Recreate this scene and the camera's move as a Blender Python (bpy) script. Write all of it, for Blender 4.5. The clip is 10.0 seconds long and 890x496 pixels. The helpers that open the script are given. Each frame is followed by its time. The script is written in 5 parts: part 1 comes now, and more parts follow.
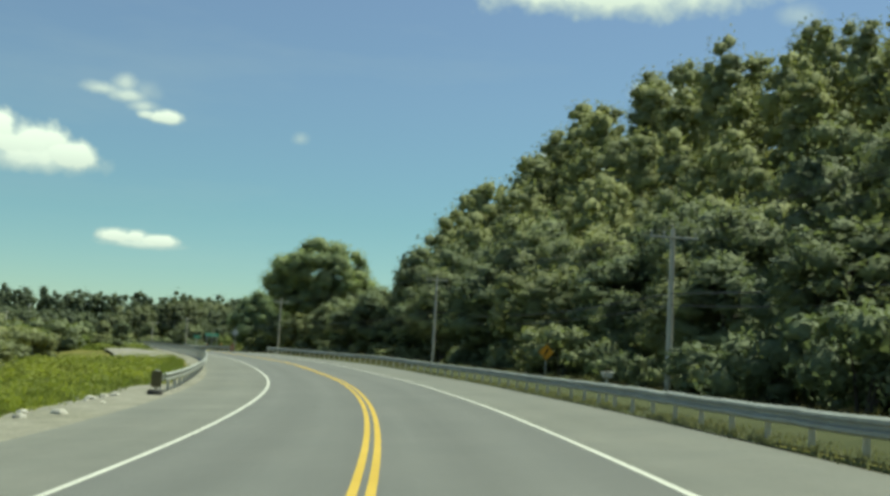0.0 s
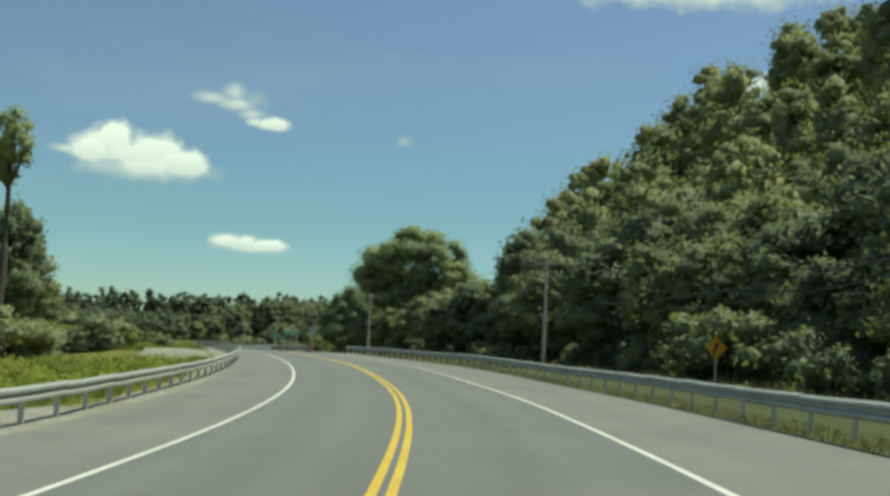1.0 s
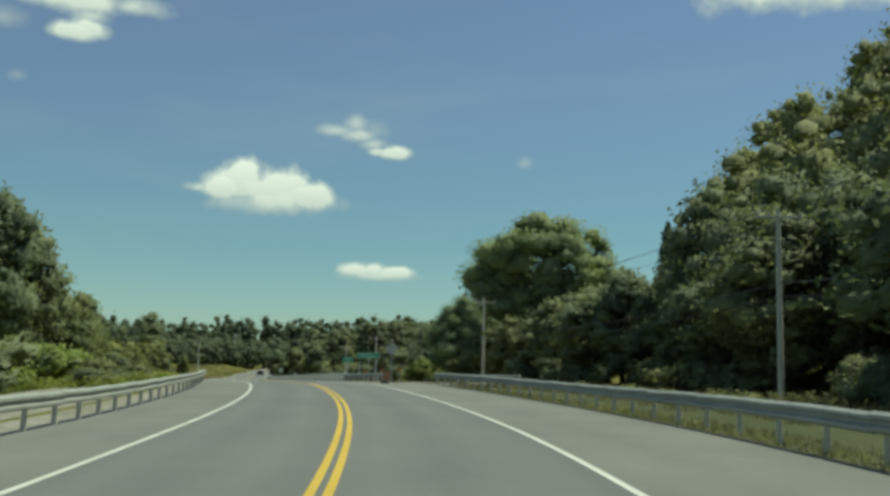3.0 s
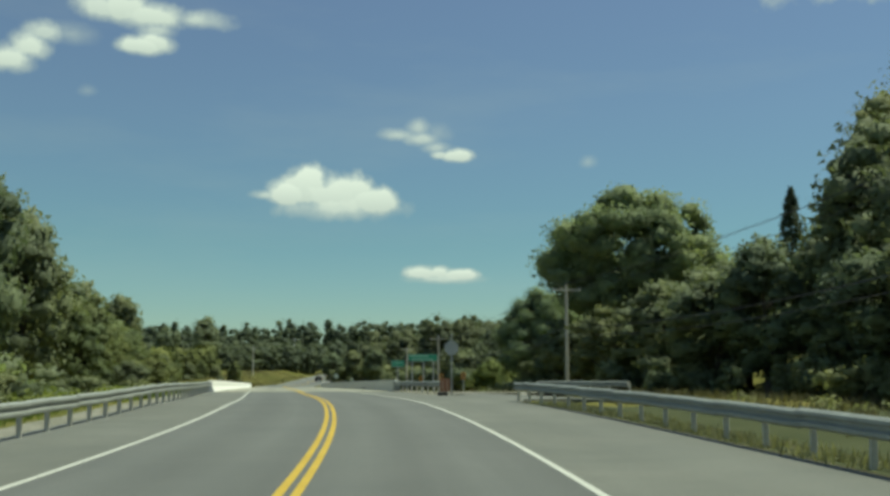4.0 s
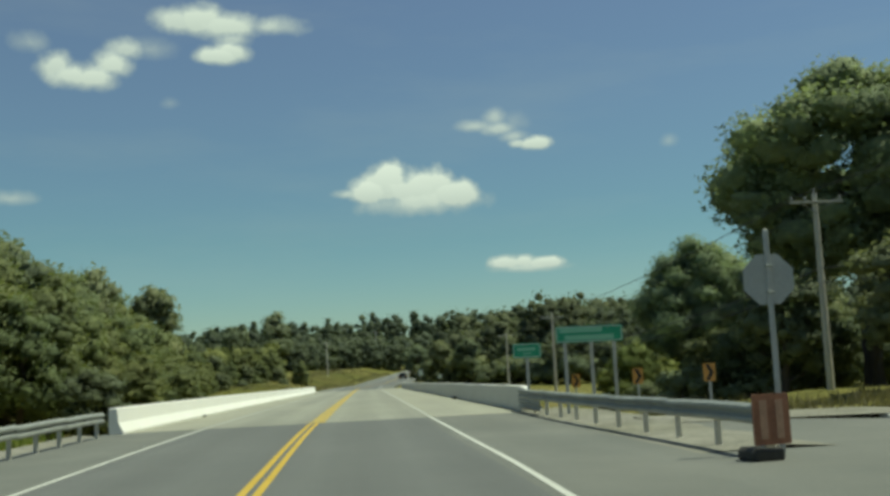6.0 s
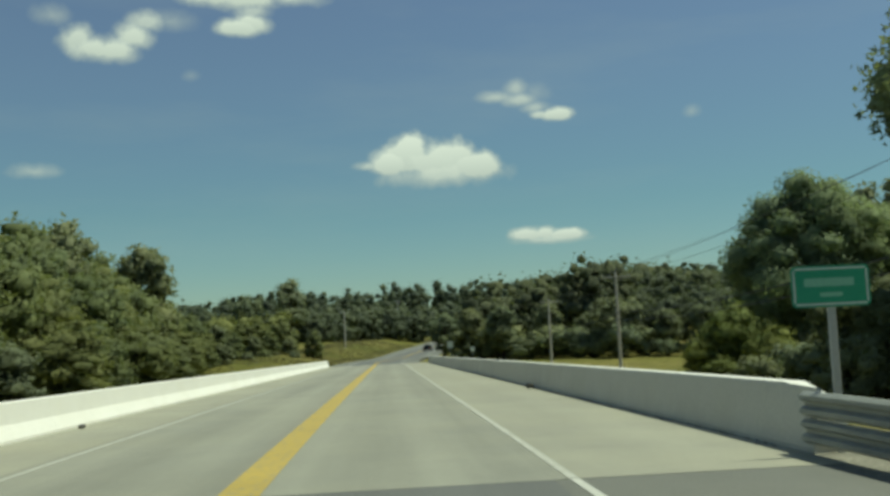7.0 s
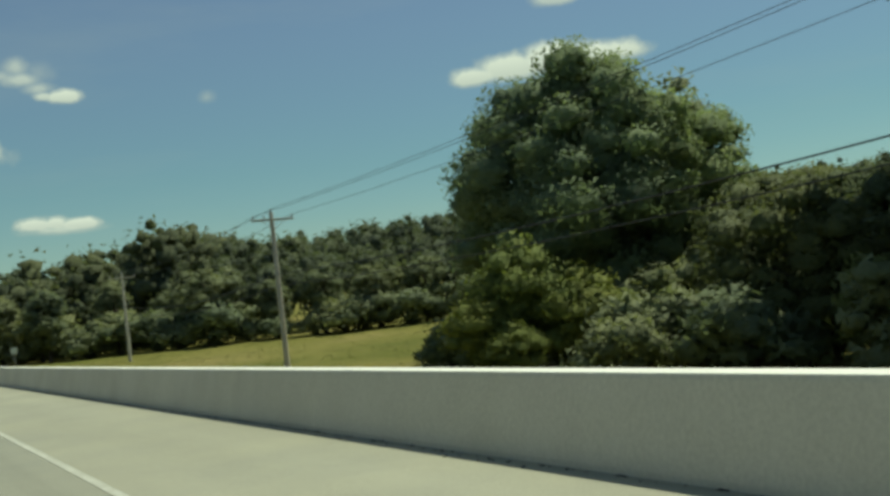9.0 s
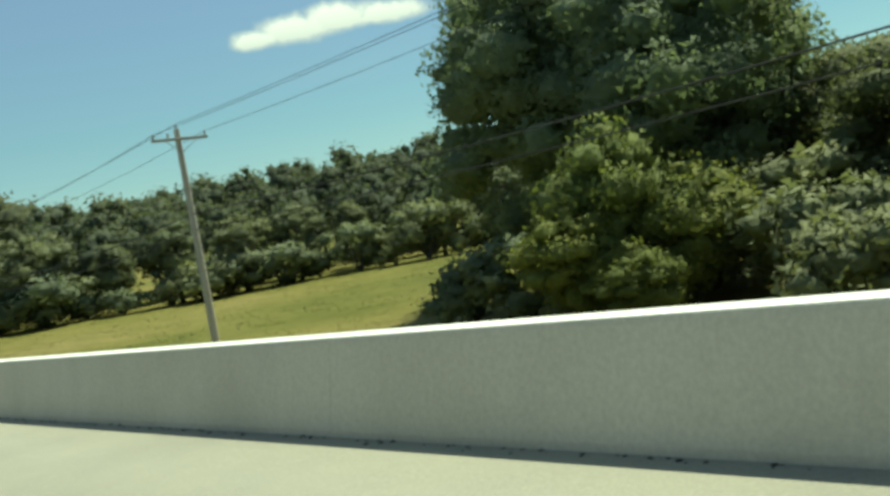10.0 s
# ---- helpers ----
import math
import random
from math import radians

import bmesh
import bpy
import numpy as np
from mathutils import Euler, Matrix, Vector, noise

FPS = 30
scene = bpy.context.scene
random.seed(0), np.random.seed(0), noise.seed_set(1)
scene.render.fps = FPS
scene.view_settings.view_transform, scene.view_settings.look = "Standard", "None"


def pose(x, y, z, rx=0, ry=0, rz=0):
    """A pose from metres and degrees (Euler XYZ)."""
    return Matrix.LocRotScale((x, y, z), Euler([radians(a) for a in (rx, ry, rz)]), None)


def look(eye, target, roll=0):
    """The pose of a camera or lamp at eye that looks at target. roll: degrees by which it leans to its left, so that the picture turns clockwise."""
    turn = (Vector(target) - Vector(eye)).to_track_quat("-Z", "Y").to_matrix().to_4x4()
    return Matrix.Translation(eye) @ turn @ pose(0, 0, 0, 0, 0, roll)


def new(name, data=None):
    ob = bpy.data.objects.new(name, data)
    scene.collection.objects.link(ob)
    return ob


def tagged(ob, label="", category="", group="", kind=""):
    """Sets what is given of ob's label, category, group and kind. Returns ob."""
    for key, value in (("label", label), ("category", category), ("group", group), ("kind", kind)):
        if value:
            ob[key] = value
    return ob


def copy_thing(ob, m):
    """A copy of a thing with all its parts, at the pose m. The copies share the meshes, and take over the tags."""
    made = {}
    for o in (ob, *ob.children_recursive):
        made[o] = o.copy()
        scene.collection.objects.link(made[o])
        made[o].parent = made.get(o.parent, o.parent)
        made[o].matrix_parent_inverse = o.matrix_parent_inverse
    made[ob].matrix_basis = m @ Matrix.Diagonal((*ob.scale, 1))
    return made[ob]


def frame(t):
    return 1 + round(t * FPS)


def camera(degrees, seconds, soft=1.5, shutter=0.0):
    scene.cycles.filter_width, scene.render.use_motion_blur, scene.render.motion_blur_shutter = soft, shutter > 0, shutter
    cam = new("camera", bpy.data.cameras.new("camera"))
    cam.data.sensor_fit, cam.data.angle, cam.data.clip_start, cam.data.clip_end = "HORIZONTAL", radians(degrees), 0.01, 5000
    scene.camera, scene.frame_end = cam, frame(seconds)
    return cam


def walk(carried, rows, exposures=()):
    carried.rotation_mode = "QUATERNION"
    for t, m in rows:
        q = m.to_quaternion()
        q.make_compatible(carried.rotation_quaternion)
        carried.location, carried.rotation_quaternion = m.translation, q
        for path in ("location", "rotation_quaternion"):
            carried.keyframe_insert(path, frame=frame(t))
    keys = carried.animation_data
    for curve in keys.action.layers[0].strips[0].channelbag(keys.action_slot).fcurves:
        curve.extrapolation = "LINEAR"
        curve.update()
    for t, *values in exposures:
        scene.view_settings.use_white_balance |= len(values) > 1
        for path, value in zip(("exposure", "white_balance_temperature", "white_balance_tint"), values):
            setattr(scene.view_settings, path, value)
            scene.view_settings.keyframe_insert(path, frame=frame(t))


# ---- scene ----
cam = camera(47.34, 10.0, soft=3.4)
WALK = [
    (0.0, 0.08, 0.10, 1.346, 95.79, -3.15, 1.03),
    (0.5, -0.20, 10.28, 1.201, 94.78, -2.23, 3.79),
    (1.0, -0.91, 20.56, 1.115, 95.52, -2.80, 7.01),
    (1.5, -1.87, 30.69, 1.081, 97.15, -3.11, 8.05),
    (2.0, -3.29, 40.84, 1.051, 94.88, -2.18, 10.90),
    (2.5, -5.25, 51.35, 1.151, 95.27, -2.33, 12.16),
    (2.7, -6.12, 55.50, 1.158, 96.50, -1.83, 12.77),
    (3.8, -12.06, 78.03, 1.287, 96.25, -0.23, 17.90),
    (4.0, -13.33, 81.81, 1.290, 96.60, -0.07, 18.04),
    (4.5, -16.86, 91.77, 1.280, 97.11, 0.00, 19.67),
    (5.0, -20.40, 100.89, 1.356, 95.41, 1.50, 20.71),
    (5.5, -24.35, 110.08, 1.366, 95.32, 2.03, 21.95),
    (5.7, -26.02, 113.71, 1.355, 96.17, 2.67, 22.55),
    (6.8, -37.43, 135.48, 1.123, 95.48, 2.13, 24.33),
    (7.0, -39.19, 139.21, 1.100, 94.66, 2.73, 24.29),
    (7.5, -43.55, 147.50, 0.908, 95.96, 2.24, 25.76),
    (8.0, -47.48, 154.95, 0.812, 93.56, 4.27, 17.54),
    (8.5, -51.77, 162.73, 0.810, 90.87, 6.83, 7.55),
    (9.0, -55.88, 170.83, 0.631, 91.71, 6.51, -2.18),
    (9.5, -59.56, 179.06, 0.380, 89.08, 10.63, -9.64),
    (10.0, -63.63, 186.93, 0.225, 87.91, 10.12, -13.84),
]
walk(cam, [(t, pose(x, y, z, rx, ry, rz)) for t, x, y, z, rx, ry, rz in WALK],
     [(0.0, 0.36, 6850.0, -14.0), (1.0, 0.24, 6750.0, -12.5), (2.5, 0.08, 6700.0, -12.0), (4.5, 0.0, 6700.0, -12.0), (7.0, -0.15, 6750.0, -12.0), (8.5, -0.22, 6850.0, -12.0),
      (9.0, -0.12, 7000.0, -12.5), (9.5, 0.04, 6900.0, -12.5), (10.0, 0.44, 7000.0, -15.0)])

# ---------------------------------------------------------------- sky, clouds, sun
SUN_AZ, SUN_EL = 57.0, 64.0        # degrees clockwise from +y, degrees up
world = bpy.data.worlds.new("sky")
scene.world = world
world.use_nodes = True
WN, WL = world.node_tree.nodes, world.node_tree.links
WN.clear()


def wnode(kind, **sets):
    n = WN.new(kind)
    for k, v in sets.items():
        if k == "operation":
            n.operation = v
        elif k == "blend":
            n.blend_type = v
    return n


def wmath(op, a, b=None, c=None, clamp=False):
    n = WN.new("ShaderNodeMath")
    n.operation, n.use_clamp = op, clamp
    for i, v in enumerate((a, b, c)):
        if v is None:
            continue
        if isinstance(v, (int, float)):
            n.inputs[i].default_value = v
        else:
            WL.new(v, n.inputs[i])
    return n.outputs[0]


def wdot(sock, vec):
    n = WN.new("ShaderNodeVectorMath")
    n.operation = "DOT_PRODUCT"
    WL.new(sock, n.inputs[0])
    n.inputs[1].default_value = vec
    return n.outputs["Value"]


sky = WN.new("ShaderNodeTexSky")
sky.sky_type = "NISHITA"
sky.sun_disc = False
sky.sun_elevation, sky.sun_rotation = radians(SUN_EL), radians(SUN_AZ)
sky.air_density, sky.dust_density, sky.ozone_density = 1.0, 0.03, 1.5
coord = WN.new("ShaderNodeTexCoord")
DIRN = coord.outputs["Generated"]


def wnoise(scale, detail, rough, sock=DIRN):
    n = WN.new("ShaderNodeTexNoise")
    n.inputs["Scale"].default_value, n.inputs["Detail"].default_value, n.inputs["Roughness"].default_value = scale, detail, rough
    WL.new(sock, n.inputs["Vector"])
    return n.outputs["Fac"]


puff = wmath("SUBTRACT", wnoise(30.0, 5.0, 0.55), 0.5)
fine = wmath("SUBTRACT", wnoise(85.0, 4.0, 0.6), 0.5)
ragged = wmath("ADD", wmath("MULTIPLY", puff, 2.2), wmath("MULTIPLY", fine, 0.7))
cover, under = None, None


def cloud_lobe(az, el, w, h, thick=1.0, soft=0.55):
    """One lobe of a fair-weather cloud: azimuth to the left of +y, elevation, half width and half height, all in degrees."""
    global cover, under
    a, e = radians(az), radians(el)
    c = Vector((-math.sin(a) * math.cos(e), math.cos(a) * math.cos(e), math.sin(e)))
    r = Vector((math.cos(a), math.sin(a), 0))
    u = r.cross(c)
    depth = wmath("MAXIMUM", wdot(DIRN, c), 0.05)
    p = wmath("DIVIDE", wmath("DIVIDE", wdot(DIRN, r), depth), math.tan(radians(w)))
    q = wmath("DIVIDE", wmath("DIVIDE", wdot(DIRN, u), depth), math.tan(radians(h)))
    base = wmath("MULTIPLY", wmath("MINIMUM", q, 0.0), 0.35)           # flatter underside
    q2 = wmath("ADD", q, base)
    rad = wmath("SQRT", wmath("ADD", wmath("MULTIPLY", p, p), wmath("MULTIPLY", q2, q2)))
    field = wmath("ADD", wmath("SUBTRACT", 1.0, rad), wmath("MULTIPLY", ragged, 0.5))
    alpha = wmath("MULTIPLY", wmath("DIVIDE", field, soft, clamp=True), thick)
    shade = wmath("MULTIPLY", alpha, wmath("MULTIPLY_ADD", q, 0.5, 0.62, clamp=True))
    cover = alpha if cover is None else wmath("MAXIMUM", cover, alpha)
    under = shade if under is None else wmath("MAXIMUM", under, shade)


CLOUDS = [
    # broad flat-based cloud: two domes, a tail, a hazy foot
    (25.8, 9.65, 1.35, 1.2, 1.0, 0.4), (24.7, 9.3, 1.7, 1.1, 1.0, 0.5), (23.3, 9.4, 1.5, 1.05, 1.0, 0.4), (22.1, 9.05, 1.2, 0.9, 1.0, 0.45),
    (27.0, 9.3, 1.2, 0.75, 1.0, 0.5), (28.1, 9.3, 0.9, 0.3, 0.8, 0.7), (24.4, 8.75, 3.3, 0.95, 0.95, 0.8),
    # ragged wisp with a small bright knot at its lower end
    (20.7, 12.8, 1.2, 0.4, 0.75, 0.9), (19.6, 13.2, 0.8, 0.6, 0.7, 0.9), (18.5, 12.9, 1.0, 0.7, 0.35, 0.9), (19.4, 12.6, 1.1, 0.45, 0.8, 0.8),
    (18.5, 12.1, 0.8, 0.4, 0.7, 0.8), (17.4, 11.65, 0.95, 0.42, 1.0, 0.5), (18.3, 11.7, 0.6, 0.3, 0.9, 0.6),
    # small low cloud
    (19.4, 5.05, 1.15, 0.48, 1.0, 0.45), (18.5, 5.05, 0.8, 0.4, 1.0, 0.5), (17.3, 4.95, 1.1, 0.36, 1.0, 0.5), (18.4, 4.75, 2.1, 0.34, 0.85, 0.8),
    # crooked cloud high on the left
    (43.8, 16.15, 0.98, 0.90, 0.95, 0.6), (45.1, 17.25, 1.10, 0.66, 0.50, 0.9), (43.0, 15.70, 1.34, 0.78, 1.00, 0.6), (41.9, 15.65, 1.46, 0.84, 1.00, 0.6),
    (40.9, 16.35, 1.10, 0.96, 1.00, 0.6), (40.3, 17.15, 1.16, 0.72, 0.85, 0.7), (38.9, 17.25, 1.46, 0.72, 0.45, 0.9), (37.5, 18.75, 1.34, 0.90, 0.95, 0.6),
    (36.2, 18.85, 1.71, 1.02, 1.00, 0.6), (34.5, 18.55, 2.07, 0.90, 1.00, 0.6), (32.4, 18.55, 1.83, 0.60, 0.85, 0.8), (35.3, 16.95, 1.22, 0.54, 1.00, 0.6),
    (34.5, 17.15, 1.10, 0.60, 1.00, 0.6), (34.4, 17.85, 1.10, 0.60, 0.80, 0.8),
    # scraps
    (9.9, 11.2, 0.5, 0.4, 0.4, 0.9), (46.1, 9.2, 1.4, 0.42, 0.6, 0.9), (37.9, 14.4, 0.5, 0.35, 0.3, 0.9), (-10.5, 14.6, 1.6, 0.6, 0.8, 0.55), (-17.8, 18.6, 1.2, 0.6, 0.4, 0.9),
    # long cloud over the great tree, and one overhead
    (-5.2, 10.85, 1.5, 0.6, 1.0, 0.5), (-7.2, 11.1, 2.2, 0.85, 1.0, 0.5), (-9.8, 11.3, 2.5, 0.9, 1.0, 0.5), (-12.6, 11.2, 2.4, 0.7, 1.0, 0.5),
    (-8.2, 20.2, 7.2, 1.8, 1.0, 0.55),
]
for az, el, w, h, thick, soft in CLOUDS:
    cloud_lobe(az, el + 0.1, w * 1.25, h * 1.3, thick, soft)
veil = WN.new("ShaderNodeMapping")
veil.inputs["Rotation"].default_value = (0.0, radians(24), radians(-20))
veil.inputs["Scale"].default_value = (0.8, 1.0, 4.2)
WL.new(DIRN, veil.inputs["Vector"])
thin = wnoise(2.6, 6.0, 0.62, veil.outputs["Vector"])
streak = wmath("MULTIPLY", wmath("MULTIPLY_ADD", thin, 3.2, -1.6, clamp=True), 0.16)
updown = wdot(DIRN, (0, 0, 1))
grade = WN.new("ShaderNodeValToRGB")
for e in range(3):
    grade.color_ramp.elements.new(0.5)
for e, (p, c) in zip(grade.color_ramp.elements, ((0.0, (0.62, 0.775, 0.88)), (0.12, (0.69, 0.83, 0.87)), (0.24, (0.95, 0.94, 1.0)), (0.42, (1.2, 1.04, 1.14)), (0.8, (1.3, 1.15, 1.0)))):
    e.position, e.color = p, (*c, 1)
WL.new(updown, grade.inputs["Fac"])
hazy = WN.new("ShaderNodeMix")
hazy.data_type, hazy.blend_type = "RGBA", "MULTIPLY"
hazy.inputs["Factor"].default_value = 1.0
WL.new(sky.outputs["Color"], hazy.inputs["A"])
WL.new(grade.outputs["Color"], hazy.inputs["B"])
cloud_tone = WN.new("ShaderNodeMix")
cloud_tone.data_type = "RGBA"
cloud_tone.inputs["A"].default_value = (5.4, 6.0, 6.0, 1)
cloud_tone.inputs["B"].default_value = (10.2, 10.6, 10.0, 1)
WL.new(under, cloud_tone.inputs["Factor"])
mixed = WN.new("ShaderNodeMix")
mixed.data_type = "RGBA"
WL.new(wmath("MAXIMUM", cover, streak), mixed.inputs["Factor"])
WL.new(hazy.outputs["Result"], mixed.inputs["A"])
WL.new(cloud_tone.outputs["Result"], mixed.inputs["B"])
back = WN.new("ShaderNodeBackground")
back.inputs["Strength"].default_value = 0.081
WL.new(mixed.outputs["Result"], back.inputs["Color"])
wout = WN.new("ShaderNodeOutputWorld")
WL.new(back.outputs["Background"], wout.inputs["Surface"])

lamp = bpy.data.lights.new("sun", "SUN")
lamp.energy, lamp.angle, lamp.color = 4.4, radians(0.55), (1.0, 0.95, 0.86)
sun = new("sun", lamp)
a_, e_ = radians(SUN_AZ), radians(SUN_EL)
sun_at = Vector((math.sin(a_) * math.cos(e_), math.cos(a_) * math.cos(e_), math.sin(e_)))
sun.matrix_world = look(sun_at * 300, (0, 0, 0))


# ---------------------------------------------------------------- materials
def material(name):
    m = bpy.data.materials.new(name)
    m.use_nodes = True
    nt = m.node_tree
    return m, nt.nodes, nt.links, nt.nodes["Principled BSDF"]


def noise_fac(N, L, scale, detail=4.0, rough=0.6, vec=None, stretch=None):
    tex = N.new("ShaderNodeTexNoise")
    tex.inputs["Scale"].default_value, tex.inputs["Detail"].default_value, tex.inputs["Roughness"].default_value = scale, detail, rough
    if vec is None:
        vec = N.new("ShaderNodeTexCoord").outputs["Object"]
    if stretch:
        mp = N.new("ShaderNodeMapping")
        mp.inputs["Scale"].default_value = stretch
        L.new(vec, mp.inputs["Vector"])
        vec = mp.outputs["Vector"]
    L.new(vec, tex.inputs["Vector"])
    return tex.outputs["Fac"]


def ramp(N, L, fac, stops):
    r = N.new("ShaderNodeValToRGB")
    els = r.color_ramp.elements
    while len(els) < len(stops):
        els.new(0.5)
    for e, (p, c) in zip(els, stops):
        e.position, e.color = p, (*c, 1)
    L.new(fac, r.inputs["Fac"])
    return r.outputs["Color"]


def mix(N, L, fac, a, b, kind="MIX"):
    n = N.new("ShaderNodeMix")
    n.data_type, n.blend_type = "RGBA", kind
    for key, v in (("Factor", fac), ("A", a), ("B", b)):
        if isinstance(v, (int, float)):
            n.inputs[key].default_value = v
        elif isinstance(v, tuple):
            n.inputs[key].default_value = (*v, 1)
        else:
            L.new(v, n.inputs[key])
    return n.outputs["Result"]


def bump(N, L, bsdf, height, strength, dist=0.02):
    b = N.new("ShaderNodeBump")
    b.inputs["Strength"].default_value, b.inputs["Distance"].default_value = strength, dist
    L.new(height, b.inputs["Height"])
    L.new(b.outputs["Normal"], bsdf.inputs["Normal"])


def rough_surface(name, dark, light, coarse=0.35, grain=35.0, grain_amt=0.5, rough=0.9, metal=0.0, bumps=0.4, stain=(0.5, 0.5, 0.5), stain_scale=0.06, stain_amt=0.35, stretch=None):
    """A mineral or painted surface: patches, fine grain, broad stains, relief."""
    m, N, L, B = material(name)
    base = ramp(N, L, noise_fac(N, L, coarse, 6.0, 0.65, stretch=stretch), [(0.3, dark), (0.7, light)])
    speck = ramp(N, L, noise_fac(N, L, grain, 3.0, 0.7), [(0.3, (0.55,) * 3), (0.7, (1.3,) * 3)])
    col = mix(N, L, grain_amt, base, mix(N, L, 1.0, base, speck, "MULTIPLY"))
    st = ramp(N, L, noise_fac(N, L, stain_scale, 5.0, 0.6), [(0.42, (1, 1, 1)), (0.68, stain)])
    col = mix(N, L, stain_amt, col, mix(N, L, 1.0, col, st, "MULTIPLY"))
    L.new(col, B.inputs["Base Color"])
    B.inputs["Roughness"].default_value, B.inputs["Metallic"].default_value = rough, metal
    bump(N, L, B, noise_fac(N, L, grain, 4.0, 0.7), bumps)
    return m


ASPHALT = rough_surface("lane_asphalt", (0.133, 0.138, 0.129), (0.155, 0.158, 0.146), 0.25, 60.0, 0.5, 0.88, bumps=0.3, stain=(0.86, 0.86, 0.85))
SHOULDER = rough_surface("shoulder_asphalt", (0.152, 0.157, 0.138), (0.194, 0.195, 0.169), 0.3, 55.0, 0.5, 0.92, bumps=0.35, stain=(0.78, 0.77, 0.72))
DECK = rough_surface("bridge_deck_concrete", (0.30, 0.295, 0.235), (0.38, 0.37, 0.285), 0.4, 40.0, 0.35, 0.9, bumps=0.25, stain=(0.82, 0.8, 0.74), stain_scale=0.2)
LANE_DECK = rough_surface("worn_deck_concrete", (0.255, 0.255, 0.21), (0.325, 0.32, 0.255), 0.4, 40.0, 0.35, 0.88, bumps=0.25, stain=(0.75, 0.74, 0.7), stain_scale=0.2)
# Lighter copy of the parapet concrete, with sunlight put into the colour.
LIT_CONCRETE = rough_surface("sunlit_concrete", (0.8, 0.79, 0.72), (0.88, 0.87, 0.8), 0.5, 25.0, 0.15, 0.85, bumps=0.15, stain=(0.86, 0.85, 0.8), stain_scale=0.5, stretch=(1, 1, 0.25))
# Greyer concrete: the right wall's shade is put into its base colour.
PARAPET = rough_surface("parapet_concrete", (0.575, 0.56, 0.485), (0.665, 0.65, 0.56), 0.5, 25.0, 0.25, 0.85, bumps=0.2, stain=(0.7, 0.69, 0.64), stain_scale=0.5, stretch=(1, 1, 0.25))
GRAVEL = rough_surface("gravel", (0.215, 0.208, 0.17), (0.34, 0.325, 0.27), 1.2, 14.0, 0.8, 0.95, bumps=0.9, stain=(0.6, 0.62, 0.45), stain_scale=0.15)
STEEL = rough_surface("galvanised_steel", (0.28, 0.295, 0.265), (0.38, 0.395, 0.355), 1.5, 18.0, 0.3, 0.6, 0.15, 0.1, (0.7, 0.68, 0.64), 0.4)
SOIL = rough_surface("dark_soil", (0.06, 0.055, 0.035), (0.11, 0.1, 0.06), 1.5, 20.0, 0.6, 0.95, bumps=0.8)
VERGE = rough_surface("short_dry_grass", (0.058, 0.068, 0.031), (0.088, 0.096, 0.048), 0.8, 30.0, 0.25, 0.95, bumps=0.3, stain=(0.8, 0.8, 0.7), stain_scale=0.2)
OLIVE_BOARD = rough_surface("olive_board", (0.1, 0.09, 0.04), (0.15, 0.13, 0.06), 2.0, 20.0, 0.5, 0.8, bumps=0.3)
BOX_GREY = rough_surface("pale_grey_paint", (0.42, 0.42, 0.39), (0.52, 0.52, 0.48), 2.0, 20.0, 0.3, 0.6, bumps=0.1)
STONE = rough_surface("pale_stone", (0.42, 0.4, 0.34), (0.58, 0.56, 0.49), 3.0, 25.0, 0.4, 0.9, bumps=0.5)
PALE_STRIPE = rough_surface("faded_stripe", (0.4, 0.24, 0.16), (0.48, 0.3, 0.2), 2.0, 20.0, 0.5, 0.8, bumps=0.3)
RUSTY = rough_surface("rusty_board", (0.27, 0.12, 0.07), (0.36, 0.17, 0.1), 2.0, 20.0, 0.5, 0.8, bumps=0.3)
DARK_RUBBER = rough_surface("dark_weathered_block", (0.035, 0.034, 0.03), (0.07, 0.066, 0.055), 2.0, 20.0, 0.4, 0.8, bumps=0.4)
WOOD = rough_surface("weathered_pole_wood", (0.46, 0.435, 0.375), (0.62, 0.59, 0.515), 1.2, 22.0, 0.5, 0.9, bumps=0.4, stretch=(6, 6, 0.5))
POST_WOOD = rough_surface("pale_weathered_post", (0.58, 0.56, 0.47), (0.72, 0.69, 0.58), 1.5, 25.0, 0.5, 0.9, bumps=0.4, stretch=(5, 5, 0.6))
PORCELAIN = rough_surface("grey_porcelain", (0.4, 0.4, 0.4), (0.5, 0.5, 0.5), 3.0, 30.0, 0.1, 0.25, bumps=0.0)
WIRE = rough_surface("wire", (0.03, 0.03, 0.03), (0.05, 0.05, 0.05), 3.0, 30.0, 0.1, 0.6, bumps=0.0)
SIGN_BACK = rough_surface("sign_back_aluminium", (0.42, 0.43, 0.41), (0.52, 0.53, 0.5), 1.5, 20.0, 0.2, 0.5, 0.15, 0.1)
SIGN_GREEN = rough_surface("sign_green", (0.04, 0.32, 0.185), (0.055, 0.38, 0.22), 1.2, 20.0, 0.15, 0.5, bumps=0.05)
SIGN_FADED = rough_surface("faded_sign_lettering", (0.24, 0.55, 0.38), (0.3, 0.6, 0.44), 1.2, 20.0, 0.15, 0.5, bumps=0.05)
SIGN_DULL = rough_surface("faded_yellow_sheeting", (0.55, 0.27, 0.06), (0.65, 0.34, 0.09), 1.2, 20.0, 0.15, 0.6, bumps=0.05)
SIGN_WHITE = rough_surface("sign_white", (0.6, 0.66, 0.62), (0.72, 0.76, 0.72), 1.2, 20.0, 0.15, 0.5, bumps=0.05)
SIGN_YELLOW = rough_surface("sign_yellow", (0.8, 0.34, 0.03), (0.88, 0.42, 0.04), 1.2, 20.0, 0.15, 0.5, bumps=0.05)
